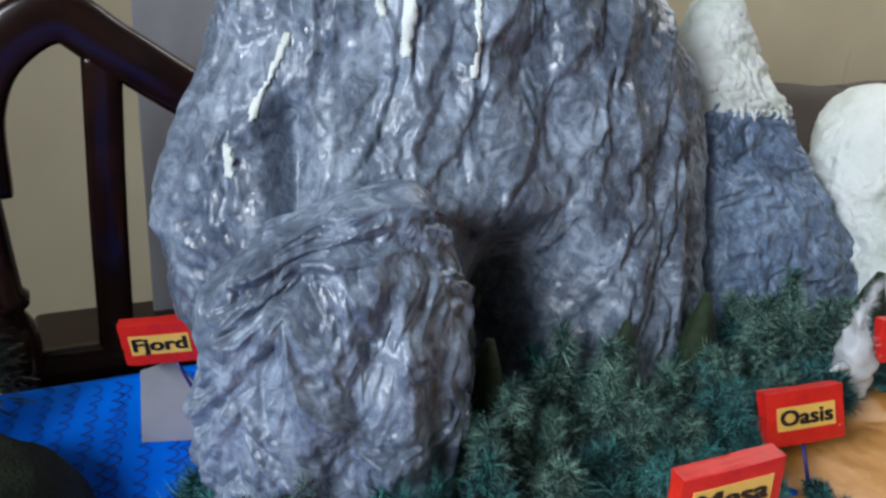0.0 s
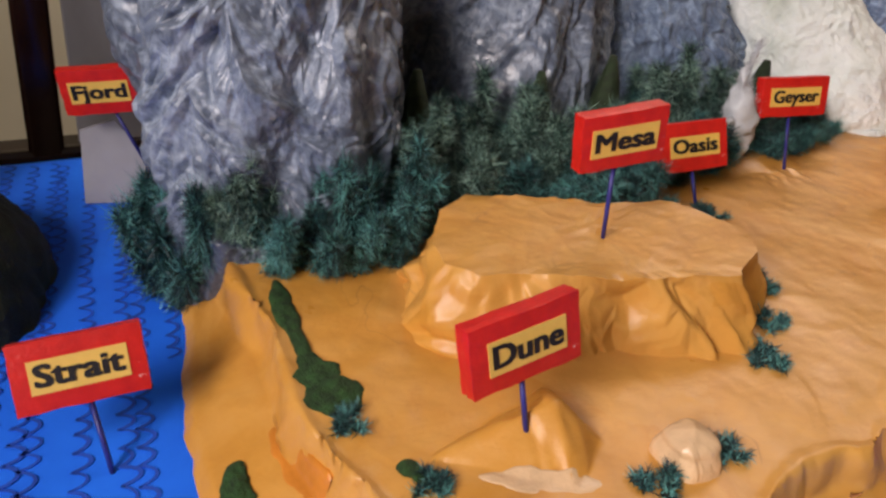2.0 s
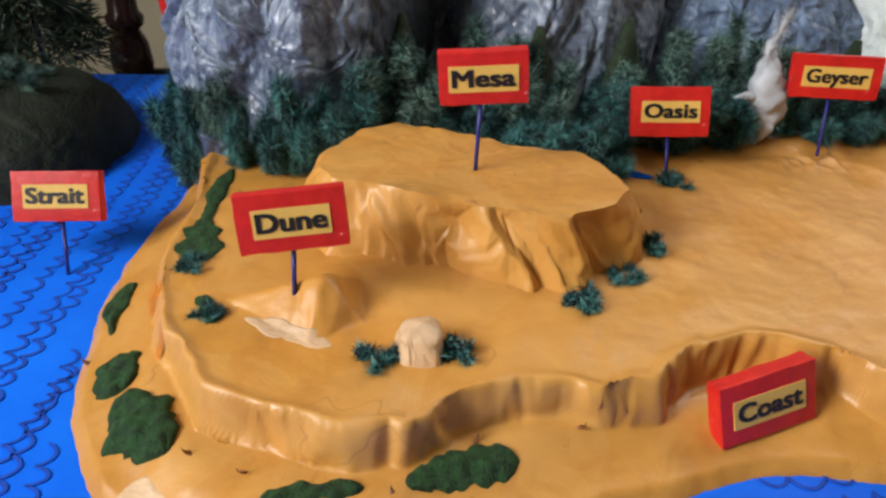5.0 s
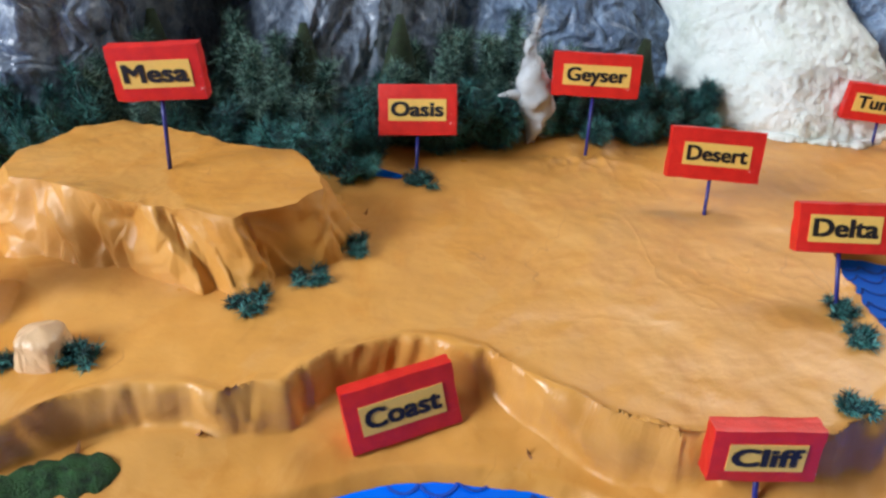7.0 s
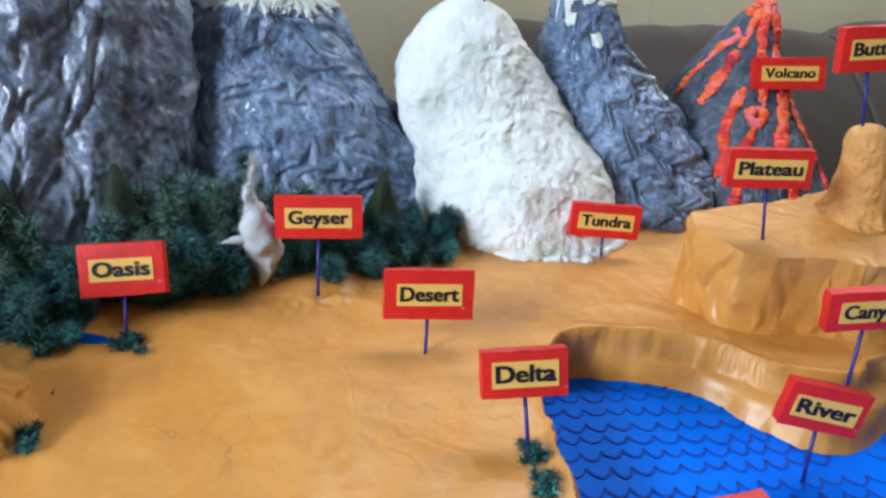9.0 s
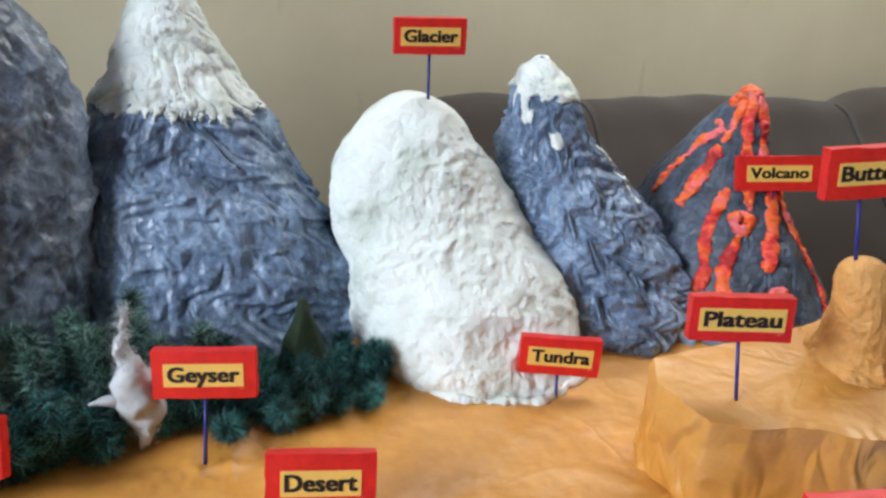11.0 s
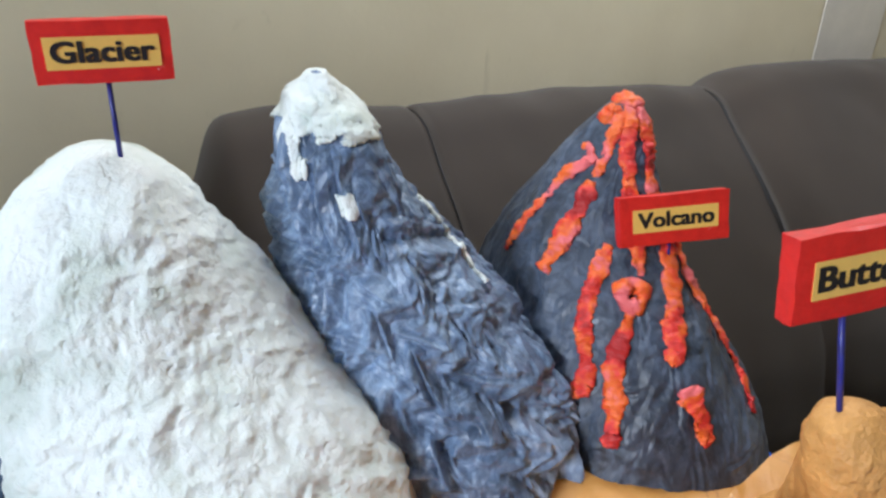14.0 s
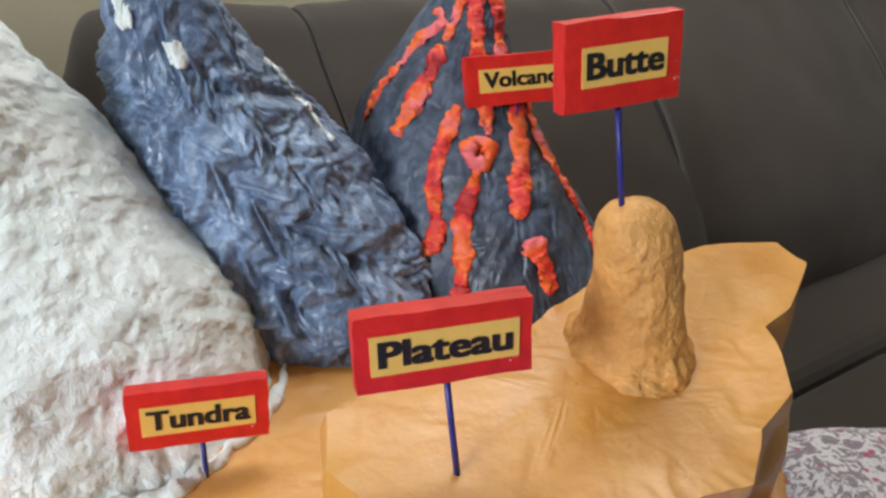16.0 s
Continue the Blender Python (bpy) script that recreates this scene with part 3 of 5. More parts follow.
table_rock(thing("plateau", (0, 0, 0), "ochre painted flat plateau with steep canyon walls", "plateau"), PLATEAU_BASE, PLATEAU_TOP, (1.46, 0.335), 0.03, 0.172, 0.35, 8, 0.08)


# ---- mountains ----
def ring_levels(rows, levels):
    rows = np.array(rows)
    z = np.linspace(rows[0, 0], rows[-1, 0], levels)
    cols = []
    for c in range(1, 5):
        m = np.gradient(rows[:, c], rows[:, 0])
        i = np.clip(np.searchsorted(rows[:, 0], z) - 1, 0, len(rows) - 2)
        h = rows[i + 1, 0] - rows[i, 0]
        t = (z - rows[i, 0]) / h
        cols.append((2 * t**3 - 3 * t**2 + 1) * rows[i, c] + (t**3 - 2 * t**2 + t) * h * m[i] + (-2 * t**3 + 3 * t**2) * rows[i + 1, c] + (t**3 - t**2) * h * m[i + 1])
    return z, *cols


def mountain_grid(rows, seed, crumple, lobes, fine, n=500, levels=240, power=2.0, grooves=()):
    """Rings of a mountain: rows of height, left, right, front and back; lobes and crumples push the skin."""
    z, xl, xr, yf, yb = ring_levels(rows, levels)
    ang = np.linspace(0, 2 * np.pi, n, endpoint=False)
    ang = ang - 0.4 * np.cos(ang)
    cx, cy, ax, ay = (xl + xr) / 2, (yf + yb) / 2, (xr - xl) / 2, (yb - yf) / 2
    c, s = np.cos(ang), np.sin(ang)
    ux, uy = np.sign(c) * np.abs(c) ** (2 / power), np.sign(s) * np.abs(s) ** (2 / power)
    x, y = cx[:, None] + ax[:, None] * ux, cy[:, None] + ay[:, None] * uy
    zz = np.broadcast_to(z[:, None], x.shape)
    p = np.stack([x, y, zz], -1)
    t = ((z - z[0]) / (z[-1] - z[0]))[:, None]
    fade = smooth(1.0, 0.95, t)
    push = 0.7 * lobes * fbm(p * np.array([8, 8, 5]), 2, seed)
    warp = p + 0.009 * np.stack([pnoise(p * 16, seed + 40), pnoise(p * 16, seed + 41), pnoise(p * 16, seed + 42)], -1)
    push = push + folds(warp, seed + 3, crumple) + 0.35 * fine * fbm(warp * 48, 3, seed + 12)
    for gx, lean, wide, deep, top in grooves:
        push = push - deep * np.exp(-(((x - gx - lean * zz) / wide) ** 2)) * (y < cy[:, None]) * smooth(top + 0.06, top - 0.06, zz)
    push = push * (0.4 + 0.6 * fade) * (0.3 + 0.7 * smooth(0.0, 0.08, ax))[:, None]
    ex, ey = c / np.maximum(ax, 0.01)[:, None], s / np.maximum(ay, 0.01)[:, None]
    ln = np.hypot(ex, ey)
    x, y = x + push * ex / ln, y + push * ey / ln
    return np.stack([x, y, zz + 0.2 * push], -1)


def mountain_mesh(name, g):
    k, n = g.shape[:2]
    tip = g[-1].mean(0) + np.array([0, 0, 0.002])
    inner = g[-1] + (tip - g[-1]) * 0.97
    return mesh_of(name, np.vstack([g.reshape(-1, 3), inner]), grid_faces(k + 1, n, True))


def snow_mesh(name, g, mask, thick, seed):
    """A skin of snow over the cells of a mountain's rings that the mask holds."""
    k, n = g.shape[:2]
    du, dv = np.roll(g, -1, 1) - np.roll(g, 1, 1), np.gradient(g, axis=0)
    nor = np.cross(du, dv)
    nor /= np.linalg.norm(nor, axis=-1, keepdims=True) + 1e-12
    even = g
    for _ in range(8):
        even = (2 * even + np.roll(even, 1, 1) + np.roll(even, -1, 1) + np.vstack([even[:1], even[:-1]]) + np.vstack([even[1:], even[-1:]])) / 6
    fill = np.maximum(0, ((g - even) * nor).sum(-1))
    p = even + nor * (fill + thick * (0.8 + 0.6 * fbm(g * 60, 2, seed)))[..., None]
    f = grid_faces(k, n, True)
    f = f[mask.ravel()[f].all(1)]
    keep, back = np.unique(f, return_inverse=True)
    f = back.reshape(-1, 4)
    v = p.reshape(-1, 3)[keep]
    low = (g - nor * 0.001).reshape(-1, 3)[keep]
    count = {}
    for q in f:
        for a, b in zip(q, np.roll(q, -1)):
            count[(a, b)] = 1
    rim = [(a, b) for a, b in count if (b, a) not in count]
    m = len(v)
    faces = np.vstack([f, np.array([(b, a, a + m, b + m) for a, b in rim])])
    return mesh_of(name, np.vstack([v, low]), faces)


def near_line(x, z, points, width):
    best = np.full(x.shape, 9.0)
    for (ax, az), (bx, bz) in zip(points[:-1], points[1:]):
        ex, ez = bx - ax, bz - az
        t = np.clip(((x - ax) * ex + (z - az) * ez) / (ex * ex + ez * ez), 0, 1)
        best = np.minimum(best, np.hypot(x - ax - t * ex, z - az - t * ez))
    return best < width


def drips(g, line, deep, seed):
    ang = np.arctan2(g[..., 1] - g[..., 1].mean(), g[..., 0] - g[..., 0].mean())
    p = np.stack([np.cos(ang) * 7, np.sin(ang) * 7, g[..., 2] * 8], -1)
    return g[..., 2] > line + deep * fbm(p, 3, seed)


BIG = [(0.0, 0.03, 0.67, 0.52, 0.91), (0.10, 0.02, 0.675, 0.53, 0.91), (0.20, 0.012, 0.678, 0.55, 0.90), (0.28, 0.0, 0.68, 0.58, 0.90), (0.36, 0.015, 0.672, 0.61, 0.90),
       (0.44, 0.05, 0.655, 0.64, 0.90), (0.52, 0.085, 0.595, 0.66, 0.89), (0.60, 0.16, 0.50, 0.69, 0.87), (0.67, 0.25, 0.42, 0.73, 0.83), (0.70, 0.30, 0.37, 0.76, 0.80)]
ROCK = [(0.0, 0.008, 0.26, 0.43, 0.62), (0.08, 0.006, 0.262, 0.435, 0.62), (0.16, 0.008, 0.262, 0.445, 0.62), (0.23, 0.014, 0.258, 0.455, 0.62), (0.30, 0.03, 0.245, 0.475, 0.62),
        (0.345, 0.09, 0.228, 0.50, 0.60), (0.368, 0.15, 0.215, 0.515, 0.57), (0.376, 0.185, 0.205, 0.53, 0.55)]
CAPPED = [(0.0, 0.60, 1.05, 0.60, 0.93), (0.08, 0.61, 1.04, 0.62, 0.93), (0.20, 0.62, 1.0, 0.67, 0.93), (0.28, 0.635, 0.94, 0.71, 0.93), (0.34, 0.66, 0.905, 0.74, 0.93),
          (0.40, 0.70, 0.862, 0.77, 0.92), (0.46, 0.725, 0.825, 0.80, 0.90), (0.505, 0.745, 0.80, 0.82, 0.88), (0.523, 0.76, 0.785, 0.84, 0.865)]
GLACIER = [(0.03, 1.03, 1.35, 0.485, 0.85), (0.10, 1.0, 1.332, 0.51, 0.85), (0.16, 0.996, 1.31, 0.55, 0.86), (0.22, 0.986, 1.27, 0.61, 0.87), (0.28, 0.990, 1.228, 0.655, 0.88),
           (0.33, 1.012, 1.19, 0.69, 0.88), (0.36, 1.038, 1.166, 0.715, 0.87), (0.378, 1.062, 1.146, 0.735, 0.85), (0.388, 1.08, 1.125, 0.76, 0.82)]
SLIM = [(0.03, 1.25, 1.60, 0.555, 0.90), (0.10, 1.25, 1.578, 0.575, 0.90), (0.16, 1.25, 1.533, 0.60, 0.90), (0.24, 1.25, 1.457, 0.645, 0.90), (0.30, 1.25, 1.405, 0.68, 0.89),
        (0.36, 1.257, 1.37, 0.71, 0.87), (0.41, 1.271, 1.332, 0.74, 0.84), (0.435, 1.284, 1.308, 0.77, 0.81), (0.444, 1.29, 1.298, 0.78, 0.795)]
VOLCANO = [(0.0, 1.46, 1.81, 0.48, 0.92), (0.10, 1.475, 1.775, 0.515, 0.92), (0.20, 1.50, 1.722, 0.585, 0.90), (0.26, 1.53, 1.698, 0.645, 0.87), (0.33, 1.575, 1.68, 0.69, 0.83),
           (0.38, 1.61, 1.668, 0.725, 0.79), (0.405, 1.63, 1.658, 0.745, 0.77)]


def mountain(name, rows, seed, crumple, lobes, fine, material, label, category="mountain", grooves=()):
    g = mountain_grid(rows, seed, crumple, lobes, fine, grooves=grooves)
    base = g[0].mean(0)
    ob = thing(name, tuple(base), label, category)
    g = g - base
    return ob, g, base


big, g, base = mountain("grey_mountain", BIG, 4, 0.78, 0.013, 0.002, PAPER_ROCK, "large grey crumpled paper mountain with white streaks", grooves=((0.335, 0.05, 0.065, 0.14, 0.27), (0.10, 0.05, 0.014, 0.03, 0.40), (0.47, -0.2, 0.03, 0.015, 0.5), (0.57, 0.1, 0.02, 0.012, 0.4)))
part("rock_face", mountain_mesh("rock_face", g), PAPER_ROCK, big)
wx, wy, wz = (g + base)[..., 0], (g + base)[..., 1], (g + base)[..., 2]
front = wy < 0.75
ang_mask = drips(g + base, 0.565, 0.05, 60)
for line, w in (([(0.13, 0.475), (0.105, 0.43), (0.088, 0.40)], 0.0035), ([(0.068, 0.375), (0.066, 0.35)], 0.004), ([(0.21, 0.56), (0.212, 0.50)], 0.006), ([(0.24, 0.56), (0.236, 0.50), (0.232, 0.465)], 0.006), ([(0.31, 0.56), (0.302, 0.49), (0.298, 0.445)], 0.004)):
    ang_mask |= front & near_line(wx, wz, line, w)
part("snow_cap", snow_mesh("snow_cap", g, ang_mask, 0.003, 2), SNOW, big, "white painted snow with thin streaks")

rock, g, base = mountain("grey_rock", ROCK, 15, 0.95, 0.016, 0.002, PAPER_ROCK, "grey crumpled paper rock in front of the mountain", "rock", grooves=((0.05, 0.4, 0.02, 0.012, 0.3), (0.20, 0.0, 0.016, 0.012, 0.3)))
part("rock_face", mountain_mesh("rock_face", g), PAPER_ROCK, rock)

capped, g, base = mountain("snow_capped_mountain", CAPPED, 23, 0.8, 0.016, 0.003, BLUE_ROCK, "blue-grey paper mountain with a white snow cap")
part("rock_face", mountain_mesh("rock_face", g), BLUE_ROCK, capped)
part("snow_cap", snow_mesh("snow_cap", g, drips(g + base, 0.362, 0.022, 61), 0.004, 3), SNOW, capped, "rough white plaster snow cap")

glacier, g, base = mountain("glacier", GLACIER, 31, 0.26, 0.022, 0.010, SNOW, "rough white plaster glacier sloping to the desert", "glacier")
part("ice_face", mountain_mesh("ice_face", g), SNOW, glacier)



def foot_rim(g):
    """Ragged plaster lumps along the glacier's front foot."""
    ring = g[8]
    low = ring[:, 1] < np.percentile(ring[:, 1], 50)
    start = int(np.where(low & ~np.roll(low, 1))[0][0])
    sel = np.roll(ring, -start, 0)[:int(low.sum())].copy()
    sel[:, 2] = np.maximum(land_height(sel[:, 0] + base[0], sel[:, 1] + base[1]), 0) - base[2] + 0.002
    rad = 0.007 + 0.004 * fbm(sel * 45, 2, 9)
    u = np.linspace(0, 1, len(sel))
    v, f = tube(sel, np.maximum(rad, 0.003) * np.minimum(1, 9 * np.minimum(u, 1 - u) + 0.05), 10)
    return mesh_of("foot_rim", v + 0.0025 * fbm(v * 90, 2, 7)[:, None], f)


part("foot_rim", foot_rim(g), SNOW, glacier, "ragged plaster edge")

slim, g, base = mountain("snowy_peak", SLIM, 42, 1.3, 0.012, 0.004, BLUE_ROCK, "slim blue-grey paper peak with a white tip")
part("rock_face", mountain_mesh("rock_face", g), BLUE_ROCK, slim)
w = g + base
mask = drips(w, 0.394, 0.012, 62)
for line, wd in (([(1.262, 0.42), (1.262, 0.36)], 0.006), ([(1.294, 0.345), (1.297, 0.333)], 0.006), ([(1.40, 0.31), (1.43, 0.25)], 0.003)):
    mask |= (w[..., 1] < 0.8) & near_line(w[..., 0], w[..., 2], line, wd)
part("snow_cap", snow_mesh("snow_cap", g, mask, 0.004, 4), SNOW, slim, "white plaster snow tip")

volcano, g, base = mountain("volcano", VOLCANO, 53, 0.32, 0.010, 0.0025, VOLCANO_ROCK, "slate grey paper volcano with orange lava streaks", "volcano")
part("cone", mountain_mesh("cone", g), VOLCANO_ROCK, volcano)
VOLCANO_SKIN = g + base


def skin_normals(g):
    n = np.cross(np.roll(g, -1, 1) - np.roll(g, 1, 1), np.gradient(g, axis=0))
    return n / (np.linalg.norm(n, axis=-1, keepdims=True) + 1e-12)


VOLCANO_OUT = skin_normals(VOLCANO_SKIN)


def on_skin(angle, z):
    """The volcano's skin at a bearing round its axis and a height, and the way out of it."""
    m, o = VOLCANO_SKIN.reshape(-1, 3), VOLCANO_OUT.reshape(-1, 3)
    bearing = np.arctan2(m[:, 1] - 0.757, m[:, 0] - 1.645)
    turn = np.abs((bearing - radians(angle) + math.pi) % (2 * math.pi) - math.pi)
    i = np.argmin((turn * 0.08) ** 2 + (m[:, 2] - z) ** 2)
    return m[i], o[i]


def lava_stream(points, radius, seed):
    line = curve_through([(a, 0, z) for a, z in points], 12)
    found = [on_skin(p[0], p[2]) for p in line]
    pts, out = np.array([q[0] for q in found]), np.array([q[1] for q in found])
    pts, out = [np.array([a[max(0, i - 3):i + 4].mean(0) for i in range(len(a))]) for a in (pts, out)]
    out /= np.linalg.norm(out, axis=1, keepdims=True)
    pts = pts + out * radius * 0.15
    t, u = np.linspace(0, 1, len(pts)), np.linspace(0, 1, len(pts) * 3)
    dense = np.stack([np.interp(u, t, pts[:, a]) for a in range(3)], -1)
    nor = np.stack([np.interp(u, t, out[:, a]) for a in range(3)], -1)
    rad = radius * (0.95 + 0.45 * fbm(dense * 38, 2, seed)) * np.minimum(1, 0.45 + 5 * np.minimum(u, 1 - u))
    v, f = tube(dense, np.maximum(rad, 0.0025), 14)
    core, way = np.repeat(dense, 14, 0), np.repeat(nor, 14, 0)
    d = v - core
    d = d * 1.15 - way * (0.75 * (d * way).sum(1, keepdims=True))
    lump = np.stack([fbm(v * 95, 3, seed + 1, 0.7), fbm(v * 95, 3, seed + 2, 0.7), fbm(v * 95, 3, seed + 3, 0.7)], -1)
    return mesh_of("lava_stream", core + d * 1.12 + 0.0034 * lump, [tuple(q) for q in f]), dense[0]


STREAMS = (([(-129, 0.405), (-170, 0.385), (179, 0.358), (179, 0.323), (174, 0.272), (169, 0.225)], 0.0062), ([(-135, 0.40), (-145, 0.36), (-148, 0.325)], 0.006), ([(-150, 0.33), (-154, 0.287), (-157, 0.256), (-160, 0.232)], 0.0085),
           ([(-130, 0.276), (-134, 0.242), (-136, 0.209), (-134, 0.185), (-132, 0.15), (-137, 0.125)], 0.0075), ([(-119, 0.226), (-124, 0.172), (-123, 0.134), (-124, 0.095)], 0.008), ([(-92, 0.30), (-94, 0.268), (-101, 0.224), (-106, 0.19), (-104, 0.177)], 0.0085),
           ([(-105, 0.165), (-101, 0.133), (-100, 0.105)], 0.008), ([(-76, 0.30), (-80, 0.257), (-82, 0.217), (-76, 0.171), (-74, 0.14), (-80, 0.108)], 0.0068), ([(-106, 0.405), (-122, 0.372), (-120, 0.333), (-116, 0.28), (-114, 0.245)], 0.0068), ([(-60, 0.405), (-85, 0.37), (-95, 0.327), (-98, 0.30)], 0.0075))
for i, (pts, r) in enumerate(STREAMS):
    me, head = lava_stream(pts, r, 70 + i)
    for v in me.vertices:
        v.co = v.co - Vector(base)
    part("lava_stream", me, LAVA, volcano, "glossy orange-red lava paint")


def vent_ring():
    c, o = on_skin(-119, 0.232)
    o = Vector(o)
    s = o.cross(Vector((0, 0, 1))).normalized()
    w = s.cross(o)
    a = np.linspace(0, 2 * np.pi, 25)
    pts = [Vector(c) + (s * math.cos(q) + w * math.sin(q)) * 0.0115 + o * 0.002 for q in a]
    v, f = tube(pts, 0.0085 + 0.0025 * np.sin(a * 3), 12)
    v = v + 0.004 * np.stack([fbm(v * 90, 2, 5), fbm(v * 90, 2, 6), fbm(v * 90, 2, 7)], -1)
    return mesh_of("lava_vent", v - base, f)


part("lava_vent", vent_ring(), LAVA, volcano, "orange side vent ring")


def crater_crust():
    """Lumpy lava heaped on the very top."""
    bm = bmesh.new()
    bmesh.ops.create_icosphere(bm, subdivisions=4, radius=0.0165)
    q = np.array([v.co[:] for v in bm.verts])
    k = 1 + 0.35 * fbm(q * 75, 3, 6)
    tip = VOLCANO_SKIN[-1].mean(0) - base
    for v, f in zip(bm.verts, k):
        v.co = Vector((v.co.x * f, v.co.y * f, v.co.z * f * 0.8)) + Vector(tip) + Vector((0, 0, -0.006))
    return mesh_bm("crater_crust", bm, True)


part("crater_crust", crater_crust(), LAVA, volcano, "heaped orange-red lava round the crater")


# ---- butte ----
butte = thing("butte", (1.508, 0.352, 0.16), "rough ochre clay butte standing on the plateau", "butte")
PILLAR = [(0.145, 1.478, 1.572, 0.298, 0.402), (0.176, 1.479, 1.570, 0.300, 0.397), (0.195, 1.483, 1.561, 0.306, 0.388), (0.225, 1.484, 1.550, 0.310, 0.380), (0.255, 1.480, 1.545, 0.315, 0.377), (0.28, 1.478, 1.538, 0.32, 0.375), (0.293, 1.482, 1.530, 0.328, 0.369), (0.300, 1.494, 1.518, 0.338, 0.358)]
g = mountain_grid(PILLAR, 81, 0.3, 0.006, 0.010, 300, 140)
part("pillar", mountain_mesh("pillar", g - np.array(butte.location)), CLAY, butte)
FOOT = [(0.14, 1.473, 1.578, 0.292, 0.408), (0.170, 1.475, 1.577, 0.294, 0.405), (0.182, 1.480, 1.572, 0.298, 0.398), (0.192, 1.488, 1.560, 0.308, 0.386)]
g = mountain_grid(FOOT, 84, 0.6, 0.008, 0.012, 260, 50)
part("foot", mountain_mesh("foot", g - np.array(butte.location)), CLAY, butte, "lumpy clay foot")


# ---- grey card and green hill ----
def make_card():
    bm = box_bm(0, 0.30, 0, 0.012, 0, 0.62, 0.003)
    return bm


grey_board = tagged(part("grey_board", make_card(), CARD), "dull grey board leaning on the wall behind the chair", "board")
grey_board.matrix_world = pose(-0.052, 1.36, FLOOR_Z, -4, 2.2, 0) @ Matrix.Diagonal((1, 1, 2.0, 1))


def make_flap():
    pts = [(x, 0.742 - 0.25 * (x - 0.015) + 0.12 * z, z) for x, z in ((-0.046, 0.002), (0.015, 0.002), (0.03, 0.06), (0.0, 0.105), (-0.038, 0.092))]
    bm = bmesh.new()
    a = [bm.verts.new(p) for p in pts]
    b = [bm.verts.new((p[0], p[1] + 0.004, p[2])) for p in pts]
    bm.faces.new(a)
    bm.faces.new(b[::-1])
    for i in range(5):
        bm.faces.new((a[i], b[i], b[(i + 1) % 5], a[(i + 1) % 5]))
    bmesh.ops.recalc_face_normals(bm, faces=bm.faces[:])
    return bm


tagged(part("card_flap", make_flap(), CARD), "small pale grey card flap at the waterside", "card")

hill_rows = [(-0.002, -0.36, -0.085, 0.44, 0.78), (0.03, -0.355, -0.095, 0.45, 0.77), (0.06, -0.34, -0.115, 0.47, 0.75), (0.085, -0.31, -0.15, 0.51, 0.71), (0.10, -0.26, -0.20, 0.57, 0.65)]
tagged(part("green_hill", mountain_mesh("green_hill", mountain_grid(hill_rows, 91, 0.3, 0.01, 0.004, 160, 60)), HILL), "dark green painted hill rising from the water", "hill")


# ---- signs ----
def text_mesh(word, width, height):
    cu = bpy.data.curves.new("word", "FONT")
    cu.body, cu.align_x, cu.align_y, cu.size = word, "CENTER", "CENTER", 1.0
    cu.offset, cu.extrude, cu.resolution_u = 0.0, 0.004, 3
    ob = bpy.data.objects.new("word", cu)
    scene.collection.objects.link(ob)
    me = bpy.data.meshes.new_from_object(ob.evaluated_get(bpy.context.evaluated_depsgraph_get()))
    bpy.data.objects.remove(ob)
    co = np.array([v.co[:] for v in me.vertices])
    lo, hi = co.min(0), co.max(0)
    sx = width / (hi[0] - lo[0])
    sy = min(height / 0.72, sx * 1.35)
    for v in me.vertices:
        x, y, z = v.co
        v.co = ((x - (lo[0] + hi[0]) / 2) * sx, -0.0004 - (z + 0.004) * 0.03, y * sy)
    bm, k, r = bmesh.new(), 0, 0.031 * sx
    for dx in (-1, -0.33, 0.33, 1):
        for dy in (-1, 0, 1):
            n0 = len(bm.verts)
            bm.from_mesh(me)
            bm.verts.ensure_lookup_table()
            bmesh.ops.translate(bm, vec=(dx * r * 1.15, -0.00001 * k, dy * r * 0.62), verts=bm.verts[n0:])
            k += 1
    return mesh_bm("lettering", bm)


def sign_body(w, h, th, seed):
    """A slab cut from foam: soft, slightly uneven edges."""
    bm = bmesh.new()
    bmesh.ops.create_cube(bm, size=1, matrix=Matrix.Diagonal((w, th, h, 1)))
    bmesh.ops.subdivide_edges(bm, edges=bm.edges[:], cuts=5, use_grid_fill=True)
    rng = random.Random(seed)
    for v in bm.verts:
        x, y, z = v.co
        out = [abs(x) > w / 2 - 1e-5, abs(y) > th / 2 - 1e-5, abs(z) > h / 2 - 1e-5]
        if sum(out) >= 2:
            v.co *= 1 - 0.012 * rng.random()
            v.co.y *= 0.9
        v.co += Vector((rng.uniform(-1, 1), 0.4 * rng.uniform(-1, 1), rng.uniform(-1, 1))) * 0.0006
    me = mesh_bm("slab", bm)
    me.shade_smooth()
    me.set_sharp_from_angle(angle=radians(35))
    return me


